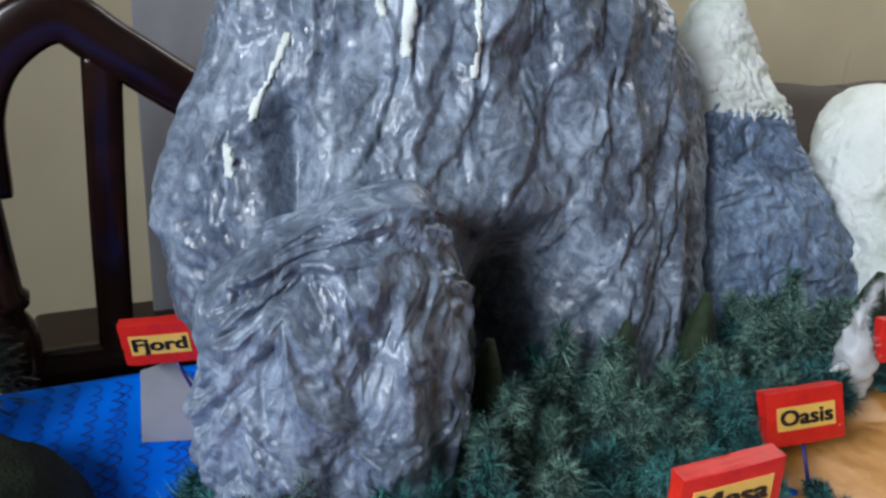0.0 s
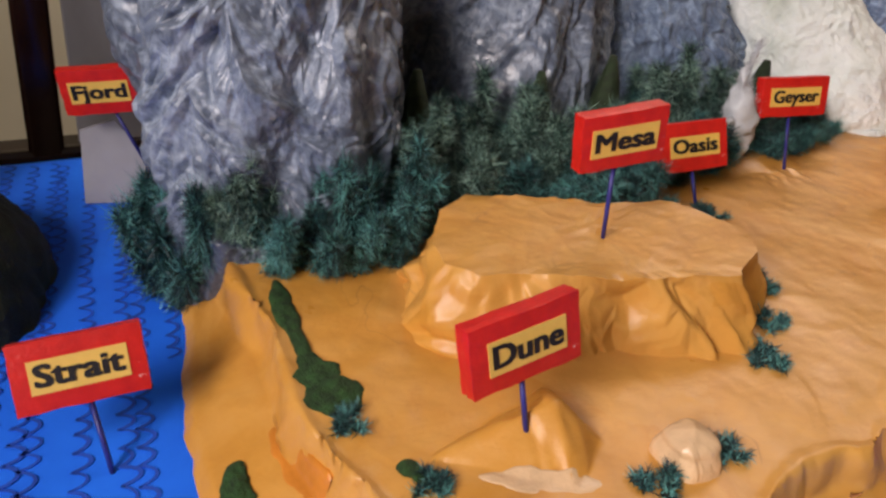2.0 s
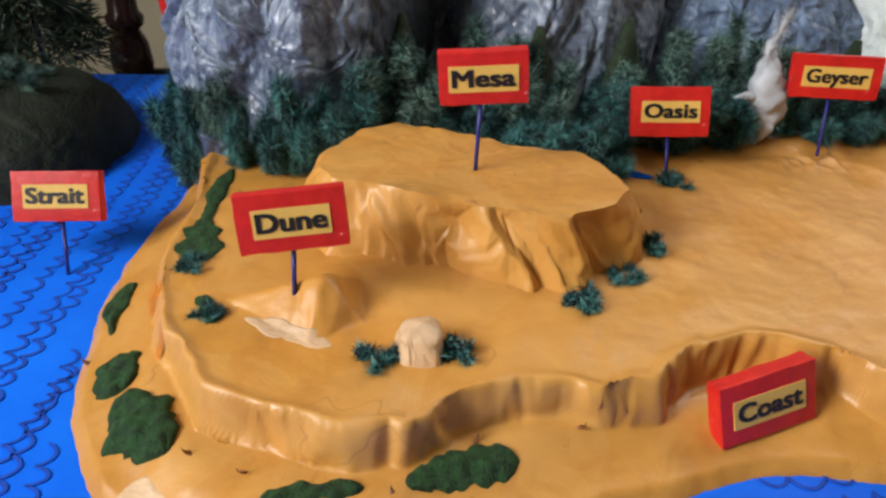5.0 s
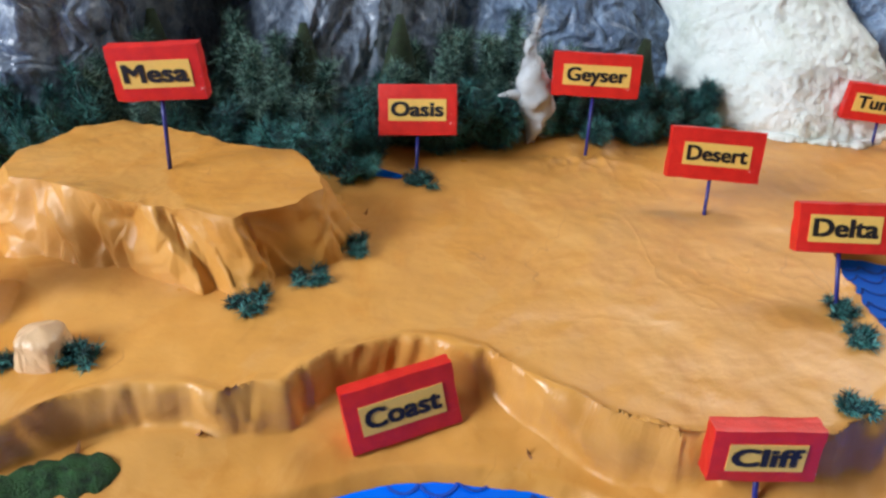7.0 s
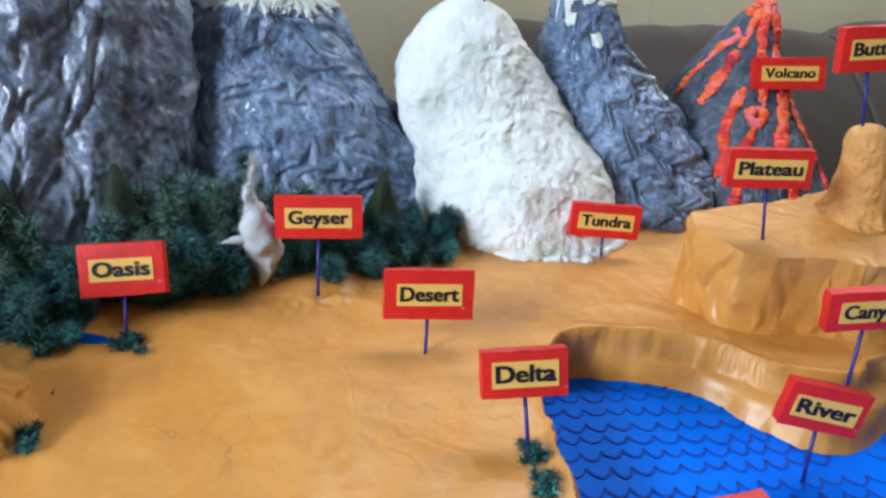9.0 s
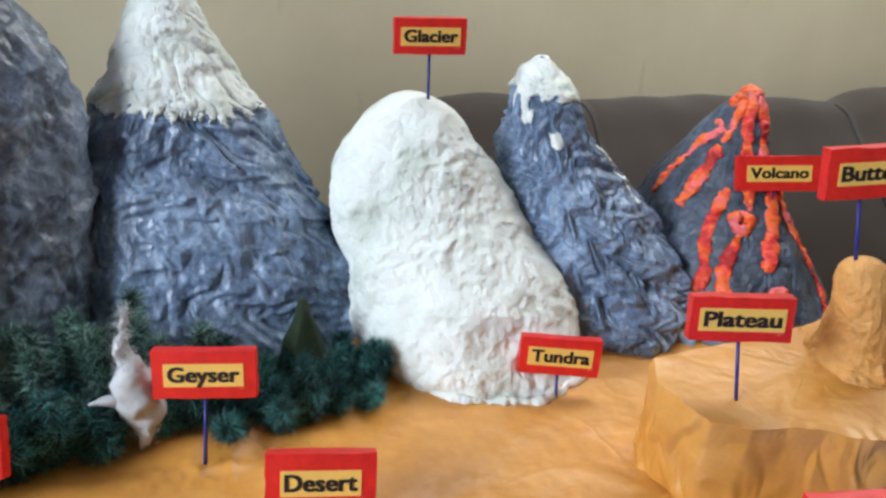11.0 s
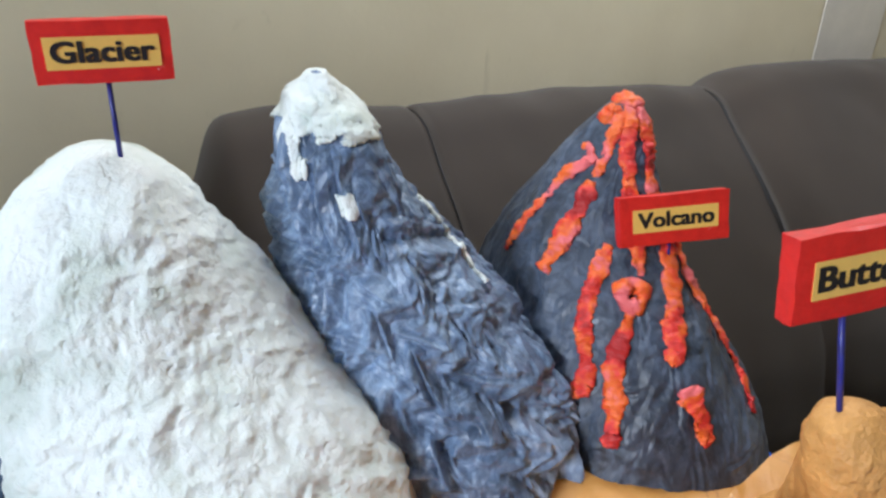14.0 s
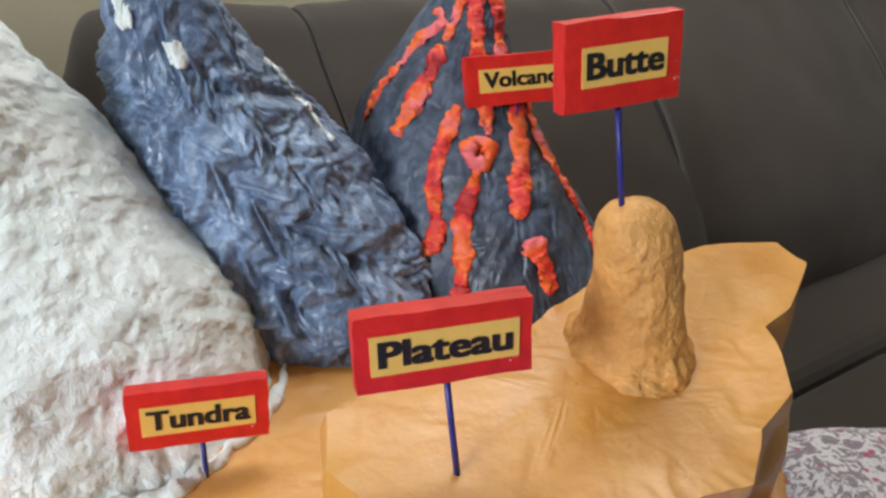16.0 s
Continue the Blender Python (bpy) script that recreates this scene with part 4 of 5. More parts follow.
def sign(word, l, r, base, ratio, hw, slab=0.016, drop=0.0, stick=True, lean=None):
    """A red foam sign: l and r are the upper corners of its yellow label, base is where its stick enters the ground."""
    l, r, base = Vector(l), Vector(r), Vector(base)
    right = (r - l).normalized()
    lw = (r - l).length
    lh = 0.0245 if lw > 0.055 else 0.023
    w, h = lw * ratio, lw * ratio * hw
    mid = (l + r) / 2
    if lean is None:
        up = (mid - base)
        up = (up - right * up.dot(right)).normalized()
    else:
        up = Vector((0, math.sin(radians(lean)), math.cos(radians(lean))))
        up = (up - right * up.dot(right)).normalized()
    ahead = right.cross(up) * -1
    centre = mid - up * (lh / 2) + up * drop
    rot = Matrix((right, -ahead, up)).transposed()
    if rot.determinant() < 0:
        rot = Matrix((right, ahead, up)).transposed()
    front = rot @ Vector((0, -1, 0))
    m = Matrix.Translation(centre - front * (slab / 2)) @ rot.to_4x4()
    ob = thing("sign", (0, 0, 0), f"red foam sign lettered {word}, " + ("on a thin blue stick" if stick else "leaning on the beach"), "sign", "signs of the model")
    ob.matrix_world = m
    part("slab", sign_body(w, h, slab, len(word) * 7 + ord(word[0])), RED, ob, "chipped red painted foam")
    label = part("label", box_bm(-lw / 2, lw / 2, -slab / 2 - 0.0006, -slab / 2 + 0.001, -lh / 2 - drop, lh / 2 - drop), YELLOW, ob, "yellow paper label")
    t = part("lettering", text_mesh(word, lw * 0.88, lh * 0.66), INK, label)
    t.location = (0, -slab / 2 - 0.0006, -drop)
    if stick:
        foot = m.inverted() @ base
        v, f = tube([foot + Vector((0, 0, -0.004)), Vector((foot.x * 0.25, 0, -h / 2 + 0.004))], 0.0021, 8)
        part("stick", mesh_of("stick", v, f), STICK, ob, "thin blue painted stick")
    return ob


sign("Fjord", (-0.044, 0.730, 0.160), (0.016, 0.714, 0.165), (0.026, 0.722, 0.062), 1.28, 0.66)
sign("Strait", (-0.107, 0.338, 0.082), (-0.042, 0.335, 0.084), (-0.066, 0.296, 0.0), 1.36, 0.58)
sign("Dune", (0.152, 0.157, 0.152), (0.214, 0.161, 0.157), (0.183, 0.143, ground(0.183, 0.143)), 1.42, 0.56)
sign("Mesa", (0.317, 0.282, 0.229), (0.380, 0.275, 0.235), (0.348, 0.279, 0.128), 1.28, 0.6)
sign("Oasis", (0.56, 0.423, 0.146), (0.625, 0.411, 0.151), (0.592, 0.386, 0.066), 1.34, 0.64)
sign("Geyser", (0.772, 0.466, 0.177), (0.85, 0.450, 0.179), (0.807, 0.437, 0.074), 1.31, 0.49)
sign("Desert", (0.877, 0.328, 0.138), (0.949, 0.316, 0.137), (0.905, 0.298, 0.060), 1.38, 0.55)
sign("Delta", (0.921, 0.155, 0.145), (0.982, 0.144, 0.148), (0.952, 0.120, 0.068), 1.30, 0.55)
sign("Tundra", (1.192, 0.502, 0.134), (1.271, 0.481, 0.131), (1.229, 0.484, 0.062), 1.25, 0.48)
sign("Plateau", (1.291, 0.332, 0.267), (1.373, 0.306, 0.271), (1.338, 0.306, 0.172), 1.2, 0.46)
sign("Butte", (1.452, 0.368, 0.402), (1.512, 0.356, 0.408), (1.493, 0.351, 0.296), 1.38, 0.65)
sign("Volcano", (1.590, 0.662, 0.311), (1.684, 0.636, 0.317), (1.622, 0.628, 0.216), 1.28, 0.42)
sign("Glacier", (1.075, 0.763, 0.482), (1.157, 0.758, 0.484), (1.118, 0.765, 0.384), 1.21, 0.48)
sign("Coast", (0.522, 0.032, 0.052), (0.586, 0.048, 0.060), (0.55, 0.05, 0.02), 1.33, 0.6, 0.018, stick=False, lean=18)
sign("Cliff", (0.772, -0.042, 0.079), (0.825, -0.048, 0.081), (0.802, -0.052, 0.02), 1.42, 0.58, 0.018)
sign("Gulf", (1.054, 0.0, 0.072), (1.104, -0.004, 0.077), (1.083, -0.012, 0.0), 1.5, 0.6)
sign("River", (1.230, 0.098, 0.104), (1.292, 0.075, 0.094), (1.255, 0.080, 0.0), 1.24, 0.6)
sign("Canyon", (1.298, 0.140, 0.176), (1.368, 0.120, 0.185), (1.335, 0.125, 0.01), 1.34, 0.46)


# ---- plants ----
def blades_mesh(name, count, shape, size, width, seed, curl=0.5, loose=0.5):
    """Many narrow curved blades; shape gives place and outward direction for each."""
    rng = np.random.RandomState(seed)
    p, d = shape(rng, count)
    d = d + loose * rng.normal(size=d.shape)
    d /= np.linalg.norm(d, axis=1, keepdims=True)
    side = np.cross(d, rng.normal(size=d.shape))
    side /= np.linalg.norm(side, axis=1, keepdims=True) + 1e-9
    bend = np.cross(d, side)
    ln = size * rng.uniform(0.6, 1.3, (count, 1))
    wd = width * rng.uniform(0.7, 1.3, (count, 1))
    rows = []
    for t, w in ((0, 0.8), (0.5, 1.0)):
        c = p + d * ln * t + bend * ln * curl * t * t
        rows += [c - side * wd * w / 2, c + side * wd * w / 2]
    rows.append(p + d * ln + bend * ln * curl)
    v = np.stack(rows, 1).reshape(-1, 3)
    i = np.arange(count)[:, None] * 5
    return mesh_of(name, v, np.vstack([i + [0, 1, 3], i + [0, 3, 2], i + [2, 3, 4]]))


def bush_shape(h, r, tufts, seed):
    """Plumes that rise from the foot and lean outwards; the core follows each one with small lumps."""
    rng0 = np.random.RandomState(seed)
    axes = []
    for i in range(tufts):
        a, q = rng0.uniform(0, 6.283), math.sqrt(rng0.uniform(0, 1))
        foot = np.array([r * 0.62 * q * math.cos(a), r * 0.62 * q * math.sin(a), 0.0])
        top = h * rng0.uniform(0.5, 1.0) * (1 - 0.35 * q)
        tip = foot + np.array([r * 0.75 * q * math.cos(a + 0.4), r * 0.75 * q * math.sin(a + 0.4), top])
        axes.append((foot, tip, r * rng0.uniform(0.26, 0.40)))
    lumps = []
    for foot, tip, rad in axes:
        for t in (0.1, 0.38, 0.66):
            lumps.append((*(foot + (tip - foot) * t), rad * (1.0 - 0.55 * t)))

    def shape(rng, count):
        i = rng.randint(0, len(axes), count)
        foot, tip, rad = np.array([x[0] for x in axes])[i], np.array([x[1] for x in axes])[i], np.array([x[2] for x in axes])[i][:, None]
        t = rng.uniform(0.05, 1.0, (count, 1))
        up = tip - foot
        up /= np.linalg.norm(up, axis=1, keepdims=True)
        o = rng.normal(size=(count, 3))
        o -= up * (o * up).sum(1, keepdims=True)
        o /= np.linalg.norm(o, axis=1, keepdims=True)
        p = foot + (tip - foot) * t + o * rad * (1.05 - 0.8 * t) * rng.uniform(0.35, 0.95, (count, 1))
        p[:, 2] = np.maximum(p[:, 2], 0.002)
        return p, up * 0.75 + o * 0.65

    return shape, np.array(lumps)


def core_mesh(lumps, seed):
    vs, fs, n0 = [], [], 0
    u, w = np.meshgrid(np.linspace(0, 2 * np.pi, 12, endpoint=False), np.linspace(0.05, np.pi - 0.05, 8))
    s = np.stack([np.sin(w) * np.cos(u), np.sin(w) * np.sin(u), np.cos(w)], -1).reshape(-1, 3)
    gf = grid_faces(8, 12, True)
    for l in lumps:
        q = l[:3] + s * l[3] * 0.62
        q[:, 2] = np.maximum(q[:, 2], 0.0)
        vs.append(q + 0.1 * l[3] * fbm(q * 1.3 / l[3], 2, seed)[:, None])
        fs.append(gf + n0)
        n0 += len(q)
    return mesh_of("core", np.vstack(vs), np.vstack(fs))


def bush_variant(h, r, tufts, seed, material, count=17500):
    ob = thing("bush", (0, 0, 0), "teal green tinsel bush at the foot of the mountains", "bush", "bushes at the mountain foot")
    shape, lumps = bush_shape(h, r, tufts, seed)
    part("foliage", blades_mesh("foliage", count, shape, 0.0100, 0.0007, seed, 1.5, 1.15), material, ob)
    # Added dark lumps paint the shaded gaps between the plumes.
    part("core", core_mesh(lumps, seed), SHADE_CORE, ob, "near-black inner core that stands in for shade between the fibres")
    return ob


VARIANTS = [bush_variant(0.105, 0.060, 10, 1, TINSEL), bush_variant(0.13, 0.054, 9, 2, TINSEL_PALE), bush_variant(0.115, 0.064, 11, 3, TINSEL), bush_variant(0.155, 0.050, 8, 4, TINSEL_PALE), bush_variant(0.09, 0.054, 9, 5, TINSEL)]
PLANTED = [(0.03, 0.530, 4, 0.92), (0.066, 0.498, 0, 0.75), (0.086, 0.472, 1, 0.68), (0.044, 0.520, 1, 0.6), (0.108, 0.452, 2, 0.7), (0.152, 0.435, 0, 0.75), (0.205, 0.44, 2, 0.85), (0.262, 0.46, 3, 1.05), (0.30, 0.50, 1, 1.05), (0.345, 0.505, 2, 1.15),
           (0.395, 0.495, 0, 1.15), (0.44, 0.485, 1, 1.1), (0.485, 0.455, 2, 1.0), (0.52, 0.425, 4, 0.75), (0.535, 0.51, 0, 1.15), (0.585, 0.505, 1, 1.0), (0.635, 0.515, 2, 1.1), (0.69, 0.53, 0, 1.15),
           (0.74, 0.55, 3, 1.1), (0.80, 0.545, 0, 1.05), (0.855, 0.52, 4, 1.0), (0.90, 0.535, 2, 0.95), (0.945, 0.56, 0, 0.95), (0.985, 0.56, 4, 0.9), (0.41, 0.54, 3, 1.1), (0.655, 0.56, 3, 1.05)]
used_variants = set()
for i, (x, y, k, s) in enumerate(PLANTED):
    m = Matrix.Translation((x, y, ground(x, y) - 0.006)) @ pose(0, 0, 0, 0, 0, i * 71)
    if k in used_variants:
        ob = copy_thing(VARIANTS[k], m)
    else:
        ob = VARIANTS[k]
        ob.matrix_world = m
        used_variants.add(k)
    ob.scale = (s, s, s * (1.75 if x < 0.23 else 1.0))


def weed(x, y, r, h, z=None):
    z = ground(x, y) if z is None else z
    ob = thing("weed", (x, y, z - 0.002), "small teal green tinsel tuft on the sand", "plant", "tufts on the sand")
    shape, lumps = bush_shape(h, r * 1.1, 9, int(x * 997 + y * 131) % 1000)
    part("foliage", blades_mesh("foliage", 1100, shape, 0.0065, 0.0008, int(x * 500), 0.9, 0.45), TINSEL, ob)
    # The same shade-coloured lumps, slightly enlarged, fill the tuft.
    part("core", core_mesh(lumps * (1, 1, 1, 1.15), 3), SHADE_CORE, ob, "near-black inner core that stands in for shade between the fibres")


for x, y, r, h in ((0.518, 0.232, 0.014, 0.022), (0.482, 0.186, 0.016, 0.016), (0.436, 0.148, 0.018, 0.014), (0.314, 0.084, 0.014, 0.024), (0.252, 0.083, 0.016, 0.014), (0.598, 0.372, 0.018, 0.018), (0.952, 0.112, 0.014, 0.016),
                   (0.947, 0.078, 0.013, 0.016), (0.898, 0.002, 0.012, 0.016), (0.084, 0.214, 0.012, 0.012), (0.112, 0.140, 0.010, 0.008), (0.51, 0.385, 0.018, 0.045)):
    weed(x, y, r * 0.85, h * 0.8)


# Ochre boulder; its pale colour imitates light glancing off the gloss.
LUMP = [(0.05, 0.264, 0.306, 0.066, 0.118), (0.062, 0.265, 0.305, 0.068, 0.116), (0.075, 0.268, 0.302, 0.073, 0.112), (0.084, 0.272, 0.298, 0.08, 0.106), (0.087, 0.280, 0.292, 0.088, 0.098)]
tagged(part("paper_lump", mountain_mesh("paper_lump", mountain_grid(LUMP, 93, 0.9, 0.006, 0.006, 120, 40, 3.0)), GLARE), "small ochre paper boulder beside the dune, coloured pale for its glare", "boulder")


def strip_on_land(points, width, seed, lift):
    """A lumpy strip lying on the land."""
    line = curve_through([(x, y, 0) for x, y in points], 14)
    n, k = len(line), 15
    d = np.gradient(line, axis=0)
    d /= np.linalg.norm(d, axis=1, keepdims=True)
    side = np.stack([-d[:, 1], d[:, 0], 0 * d[:, 0]], -1)
    t = np.linspace(0, 1, n)
    wd = width * np.sqrt(np.clip(1 - (2 * t - 1) ** 4, 0.02, 1)) * (1 + 0.7 * fbm(line * 44, 3, seed))
    v = []
    level = np.maximum(land_height(line[:, 0], line[:, 1]), 0)
    for j in range(k):
        s = j / (k - 1) * 2 - 1
        p = line + side * (wd * s)[:, None]
        z = np.maximum(land_height(p[:, 0], p[:, 1]), 0)
        z = np.minimum(z, level + 0.006)
        bulge = lift * np.sqrt(max(0, 1 - s * s)) * np.sqrt(np.clip(1 - (2 * t - 1) ** 6, 0, 1))
        p[:, 2] = z + bulge * (0.8 + 0.7 * fbm(p * 80, 2, seed + 1)) - (0.002 if abs(s) > 0.99 else 0)
        v.append(p)
    return np.vstack(v), grid_faces(k, n)[:, ::-1]


def moss(points, width, seed, lift=0.006):
    me = mesh_of("moss_patch", *strip_on_land(points, width, seed, lift))
    return tagged(part("moss_patch", me, MOSS), "dark green painted moss patch on the beach", "moss", "moss patches on the beach")


moss([(0.014, 0.255), (0.008, 0.235), (0.006, 0.21), (0.014, 0.178)], 0.010, 1)
moss([(0.034, 0.140), (0.038, 0.115), (0.045, 0.095)], 0.016, 2, 0.009)
moss([(0.048, 0.09), (0.07, 0.06), (0.10, 0.025)], 0.022, 3, 0.011)
moss([(0.169, -0.025), (0.203, -0.018), (0.241, -0.016)], 0.009, 4)
moss([(0.270, -0.012), (0.311, 0.002), (0.355, 0.010)], 0.014, 5)
moss([(0.33, -0.048), (0.377, -0.033), (0.415, -0.034)], 0.010, 8, 0.004)
moss([(0.080, 0.30), (0.083, 0.26), (0.088, 0.218)], 0.021, 6, 0.005)
moss([(0.090, 0.41), (0.083, 0.36), (0.082, 0.32), (0.080, 0.285)], 0.009, 7, 0.004)
moss([(0.100, 0.166), (0.108, 0.152), (0.113, 0.138)], 0.008, 9, 0.004)


# Pale strips painting the glare at the dune foot and beach corner.
for pts, wd, seed in (([(0.142, 0.134), (0.18, 0.112), (0.222, 0.094)], 0.008, 21), ([(0.075, 0.01), (0.10, -0.025), (0.14, -0.055)], 0.020, 23)):
    part("glare_patch", mesh_of("glare_patch", *strip_on_land(pts, wd, seed, 0.0014)), GLARE, land, "pale patch of painted glare on the ochre sand")


for pts, wd, seed in (([(0.044, 0.265), (0.05, 0.225), (0.058, 0.18)], 0.010, 31), ([(0.065, 0.15), (0.08, 0.12)], 0.008, 32)):
    part("orange_stain", mesh_of("orange_stain", *strip_on_land(pts, wd, seed, 0.0012)), RUST, land, "rust-orange paint stain on the slope")


def torn_curl(x, y, turn, long):
    """A small curl of torn painted paper standing off the sand."""
    t = np.linspace(0, 1, 7)
    rows = []
    for side in (-1, 1):
        for lift in (0.0, 0.0007):
            rows.append(np.stack([t * long * np.cos(t * 0.9), side * 0.0028 * (1.1 - t) + 0 * t, long * 0.85 * np.sin(t * 1.5) * t + lift], -1))
    v = np.vstack([rows[0], rows[2], rows[3], rows[1]])
    order = np.arange(28).reshape(4, 7).T.ravel()
    ob = part("torn_curl", mesh_of("torn_curl", v[order], grid_faces(7, 4, True), False), TORN, land, "curled scrap of torn brown paper")
    ob.matrix_world = pose(x, y, ground(x, y) - 0.0008, 0, 0, turn)


for x, y, turn, long in ((0.118, 0.022, 200, 0.010), (0.158, 0.004, 240, 0.012), (0.149, -0.03, 80, 0.010), (0.262, -0.022, 120, 0.009), (0.322, 0.02, 60, 0.010), (0.405, 0.036, 300, 0.011), (0.655, 0.012, 150, 0.009), (0.70, -0.04, 30, 0.011), (0.005, 0.145, 190, 0.009), (0.53, 0.30, 30, 0.008)):
    torn_curl(x, y, turn, long)


def felt_tree(x, y, h, r):
    bm = bmesh.new()
    bmesh.ops.create_cone(bm, cap_ends=True, segments=14, radius1=r, radius2=r * 0.12, depth=h, matrix=Matrix.Translation((0, 0, h / 2)))
    bmesh.ops.subdivide_edges(bm, edges=bm.edges[:], cuts=3, use_grid_fill=True)
    for v in bm.verts:
        k = pnoise(np.array([[v.co.x * 60, v.co.y * 60, v.co.z * 40]]), 3)[0]
        v.co.x *= 1 + 0.25 * k
        v.co.y *= 1 + 0.25 * k
    ob = tagged(part("felt_tree", mesh_bm("felt_tree", bm, True), FELT), "olive green felt tree among the bushes", "tree", "felt trees")
    ob.location = (x, y, ground(x, y) - 0.004)


felt_tree(0.285, 0.535, 0.15, 0.04)
felt_tree(0.58, 0.565, 0.145, 0.04)
felt_tree(0.46, 0.55, 0.135, 0.04)
felt_tree(0.925, 0.60, 0.11, 0.04)

hill_bush = copy_thing(VARIANTS[1], Matrix.Translation((-0.21, 0.60, 0.062)))
hill_bush.scale = (0.8, 0.8, 0.62)
tagged(hill_bush, "pale green tinsel bush on the dark green hill")


def make_conifer():
    ob = thing("conifer", (-0.285, 0.86, 0.0), "dark green plastic conifer behind the hill", "tree")
    v, f = tube([(0, 0, 0), (0, 0, 0.30)], [0.006, 0.002], 8)
    part("trunk", mesh_of("trunk", v, f), WOOD, ob)

    def shape(rng, count):
        z = rng.uniform(0.04, 0.30, count)
        a = rng.uniform(0, 6.283, count)
        r = (0.32 - z) * 0.42 * rng.uniform(0.3, 1, count)
        d = np.stack([np.cos(a), np.sin(a), 0 * a - 0.15], -1)
        return np.stack([r * np.cos(a), r * np.sin(a), z], -1), d

    part("crown", blades_mesh("crown", 9500, shape, 0.024, 0.0026, 77, 0.15), make_foliage("dark_conifer_green", (0.004, 0.012, 0.006), (0.012, 0.028, 0.014), (0.03, 0.055, 0.03)), ob)


make_conifer()


# ---- geyser plume ----
def make_geyser():
    at = (0.745, 0.478, ground(0.745, 0.478))
    ob = thing("geyser_plume", at, "white teased cotton wool plume of a geyser", "geyser")
    line = curve_through([(0.0, 0.0, 0.0), (0.004, 0.002, 0.04), (-0.006, 0.004, 0.085), (-0.012, 0.004, 0.12), (-0.004, 0.0, 0.165)], 10)
    t = np.linspace(0, 1, len(line))
    rad = np.interp(t, [0, 0.12, 0.36, 0.52, 0.66, 0.8, 1], [0.004, 0.013, 0.024, 0.018, 0.008, 0.005, 0.002])
    v, f = tube(line, rad, 20)
    v = v + 0.006 * np.stack([fbm(v * 55, 3, 8), fbm(v * 55, 3, 9), fbm(v * 55, 3, 10)], -1)
    part("plume", mesh_of("plume", v, f), COTTON, ob)

    def shape(rng, count):
        i = rng.randint(0, len(line), count)
        d = rng.normal(size=(count, 3))
        d[:, 2] = np.abs(d[:, 2]) * 2.5
        d /= np.linalg.norm(d, axis=1, keepdims=True)
        o = rng.normal(size=(count, 3))
        o /= np.linalg.norm(o, axis=1, keepdims=True)
        return line[i] + o * rad[i, None] * rng.uniform(0.6, 1.15, (count, 1)), d

    part("fibre_fringe", blades_mesh("fibre_fringe", 1500, shape, 0.010, 0.0005, 12, 0.6), COTTON, ob, "loose cotton fibres")
    w, f = tube([(-0.012, 0, 0.06), (-0.034, -0.004, 0.066), (-0.048, -0.004, 0.062)], [0.010, 0.004, 0.001], 10)
    part("tuft", mesh_of("tuft", w + 0.003 * fbm(w * 80, 2, 4)[:, None], f), COTTON, ob, "side tuft of cotton")


make_geyser()


# ---- palm leaves ----
def make_palm():
    ob = thing("palm_tree", (0.40, -0.125, 0.0), "small green plastic palm with arching leaves beside the lagoon", "palm tree")
    v, f = tube(curve_through([(0, 0, 0), (0.003, 0, 0.02), (0, 0.004, 0.045)], 6), [0.004] * 13, 8)
    part("trunk", mesh_of("trunk", v, f), WOOD, ob)

    def leaf(pts, w):
        line = curve_through(pts, 14)
        n = len(line)
        t = np.linspace(0, 1, n)
        d = np.gradient(line, axis=0)
        d /= np.linalg.norm(d, axis=1, keepdims=True)
        side = np.cross(d, [0, 0, 1.0])
        side /= np.linalg.norm(side, axis=1, keepdims=True) + 1e-9
        rib, rib_faces = tube(line, 0.0012 * (1.1 - t), 6)
        vs, fs = list(rib), [tuple(int(i) for i in q) for q in rib_faces]
        for k in range(1, n):
            for half in (0.0, 0.5):
                root = line[k - 1] + (line[k] - line[k - 1]) * half
                long = w * math.sin(math.pi * min(0.97, 0.10 + 0.87 * t[k])) + 0.003
                for s in (-1, 1):
                    way = side[k] * s * long + d[k] * long * 0.75 + np.array([0, 0, -0.25 * long])
                    m = len(vs)
                    vs += [root - d[k] * 0.0008, root + d[k] * 0.0008, root + way * 0.6 + d[k] * 0.0011, root + way * 0.6 - d[k] * 0.0011, root + way]
                    fs += [(m, m + 1, m + 2, m + 3), (m + 3, m + 2, m + 4)]
        part("leaf", mesh_of("leaf", vs, fs, False), PALM, ob)

    leaf([(0, 0.004, 0.045), (-0.035, 0.03, 0.056), (-0.02, 0.055, 0.055), (0.015, 0.055, 0.045), (0.045, 0.045, 0.028)], 0.016)
    leaf([(0, 0.004, 0.045), (0.005, 0.025, 0.052), (0.025, 0.03, 0.048), (0.045, 0.028, 0.03)], 0.014)
    leaf([(0, 0.004, 0.045), (-0.03, -0.01, 0.06), (-0.06, -0.03, 0.04)], 0.009)
    leaf([(0, 0.004, 0.045), (0.03, -0.025, 0.06), (0.05, -0.06, 0.035)], 0.009)


make_palm()

# ---- pond ----
pond_mesh = round_outline([(0.508, 0.428), (0.535, 0.414), (0.575, 0.388), (0.56, 0.384), (0.525, 0.398)], 6)
pz = max(ground(x, y) for x, y in pond_mesh) + 0.0015
bm = bmesh.new()
bmesh.ops.contextual_create(bm, geom=[bm.verts.new((x, y, pz)) for x, y in pond_mesh])
top = bmesh.ops.extrude_face_region(bm, geom=bm.faces[:])
for v in [e for e in top["geom"] if isinstance(e, bmesh.types.BMVert)]:
    v.co.z -= 0.012
bmesh.ops.recalc_face_normals(bm, faces=bm.faces[:])
tagged(part("pond", bm, WATER), "small blue painted oasis pond in the sand", "pond")


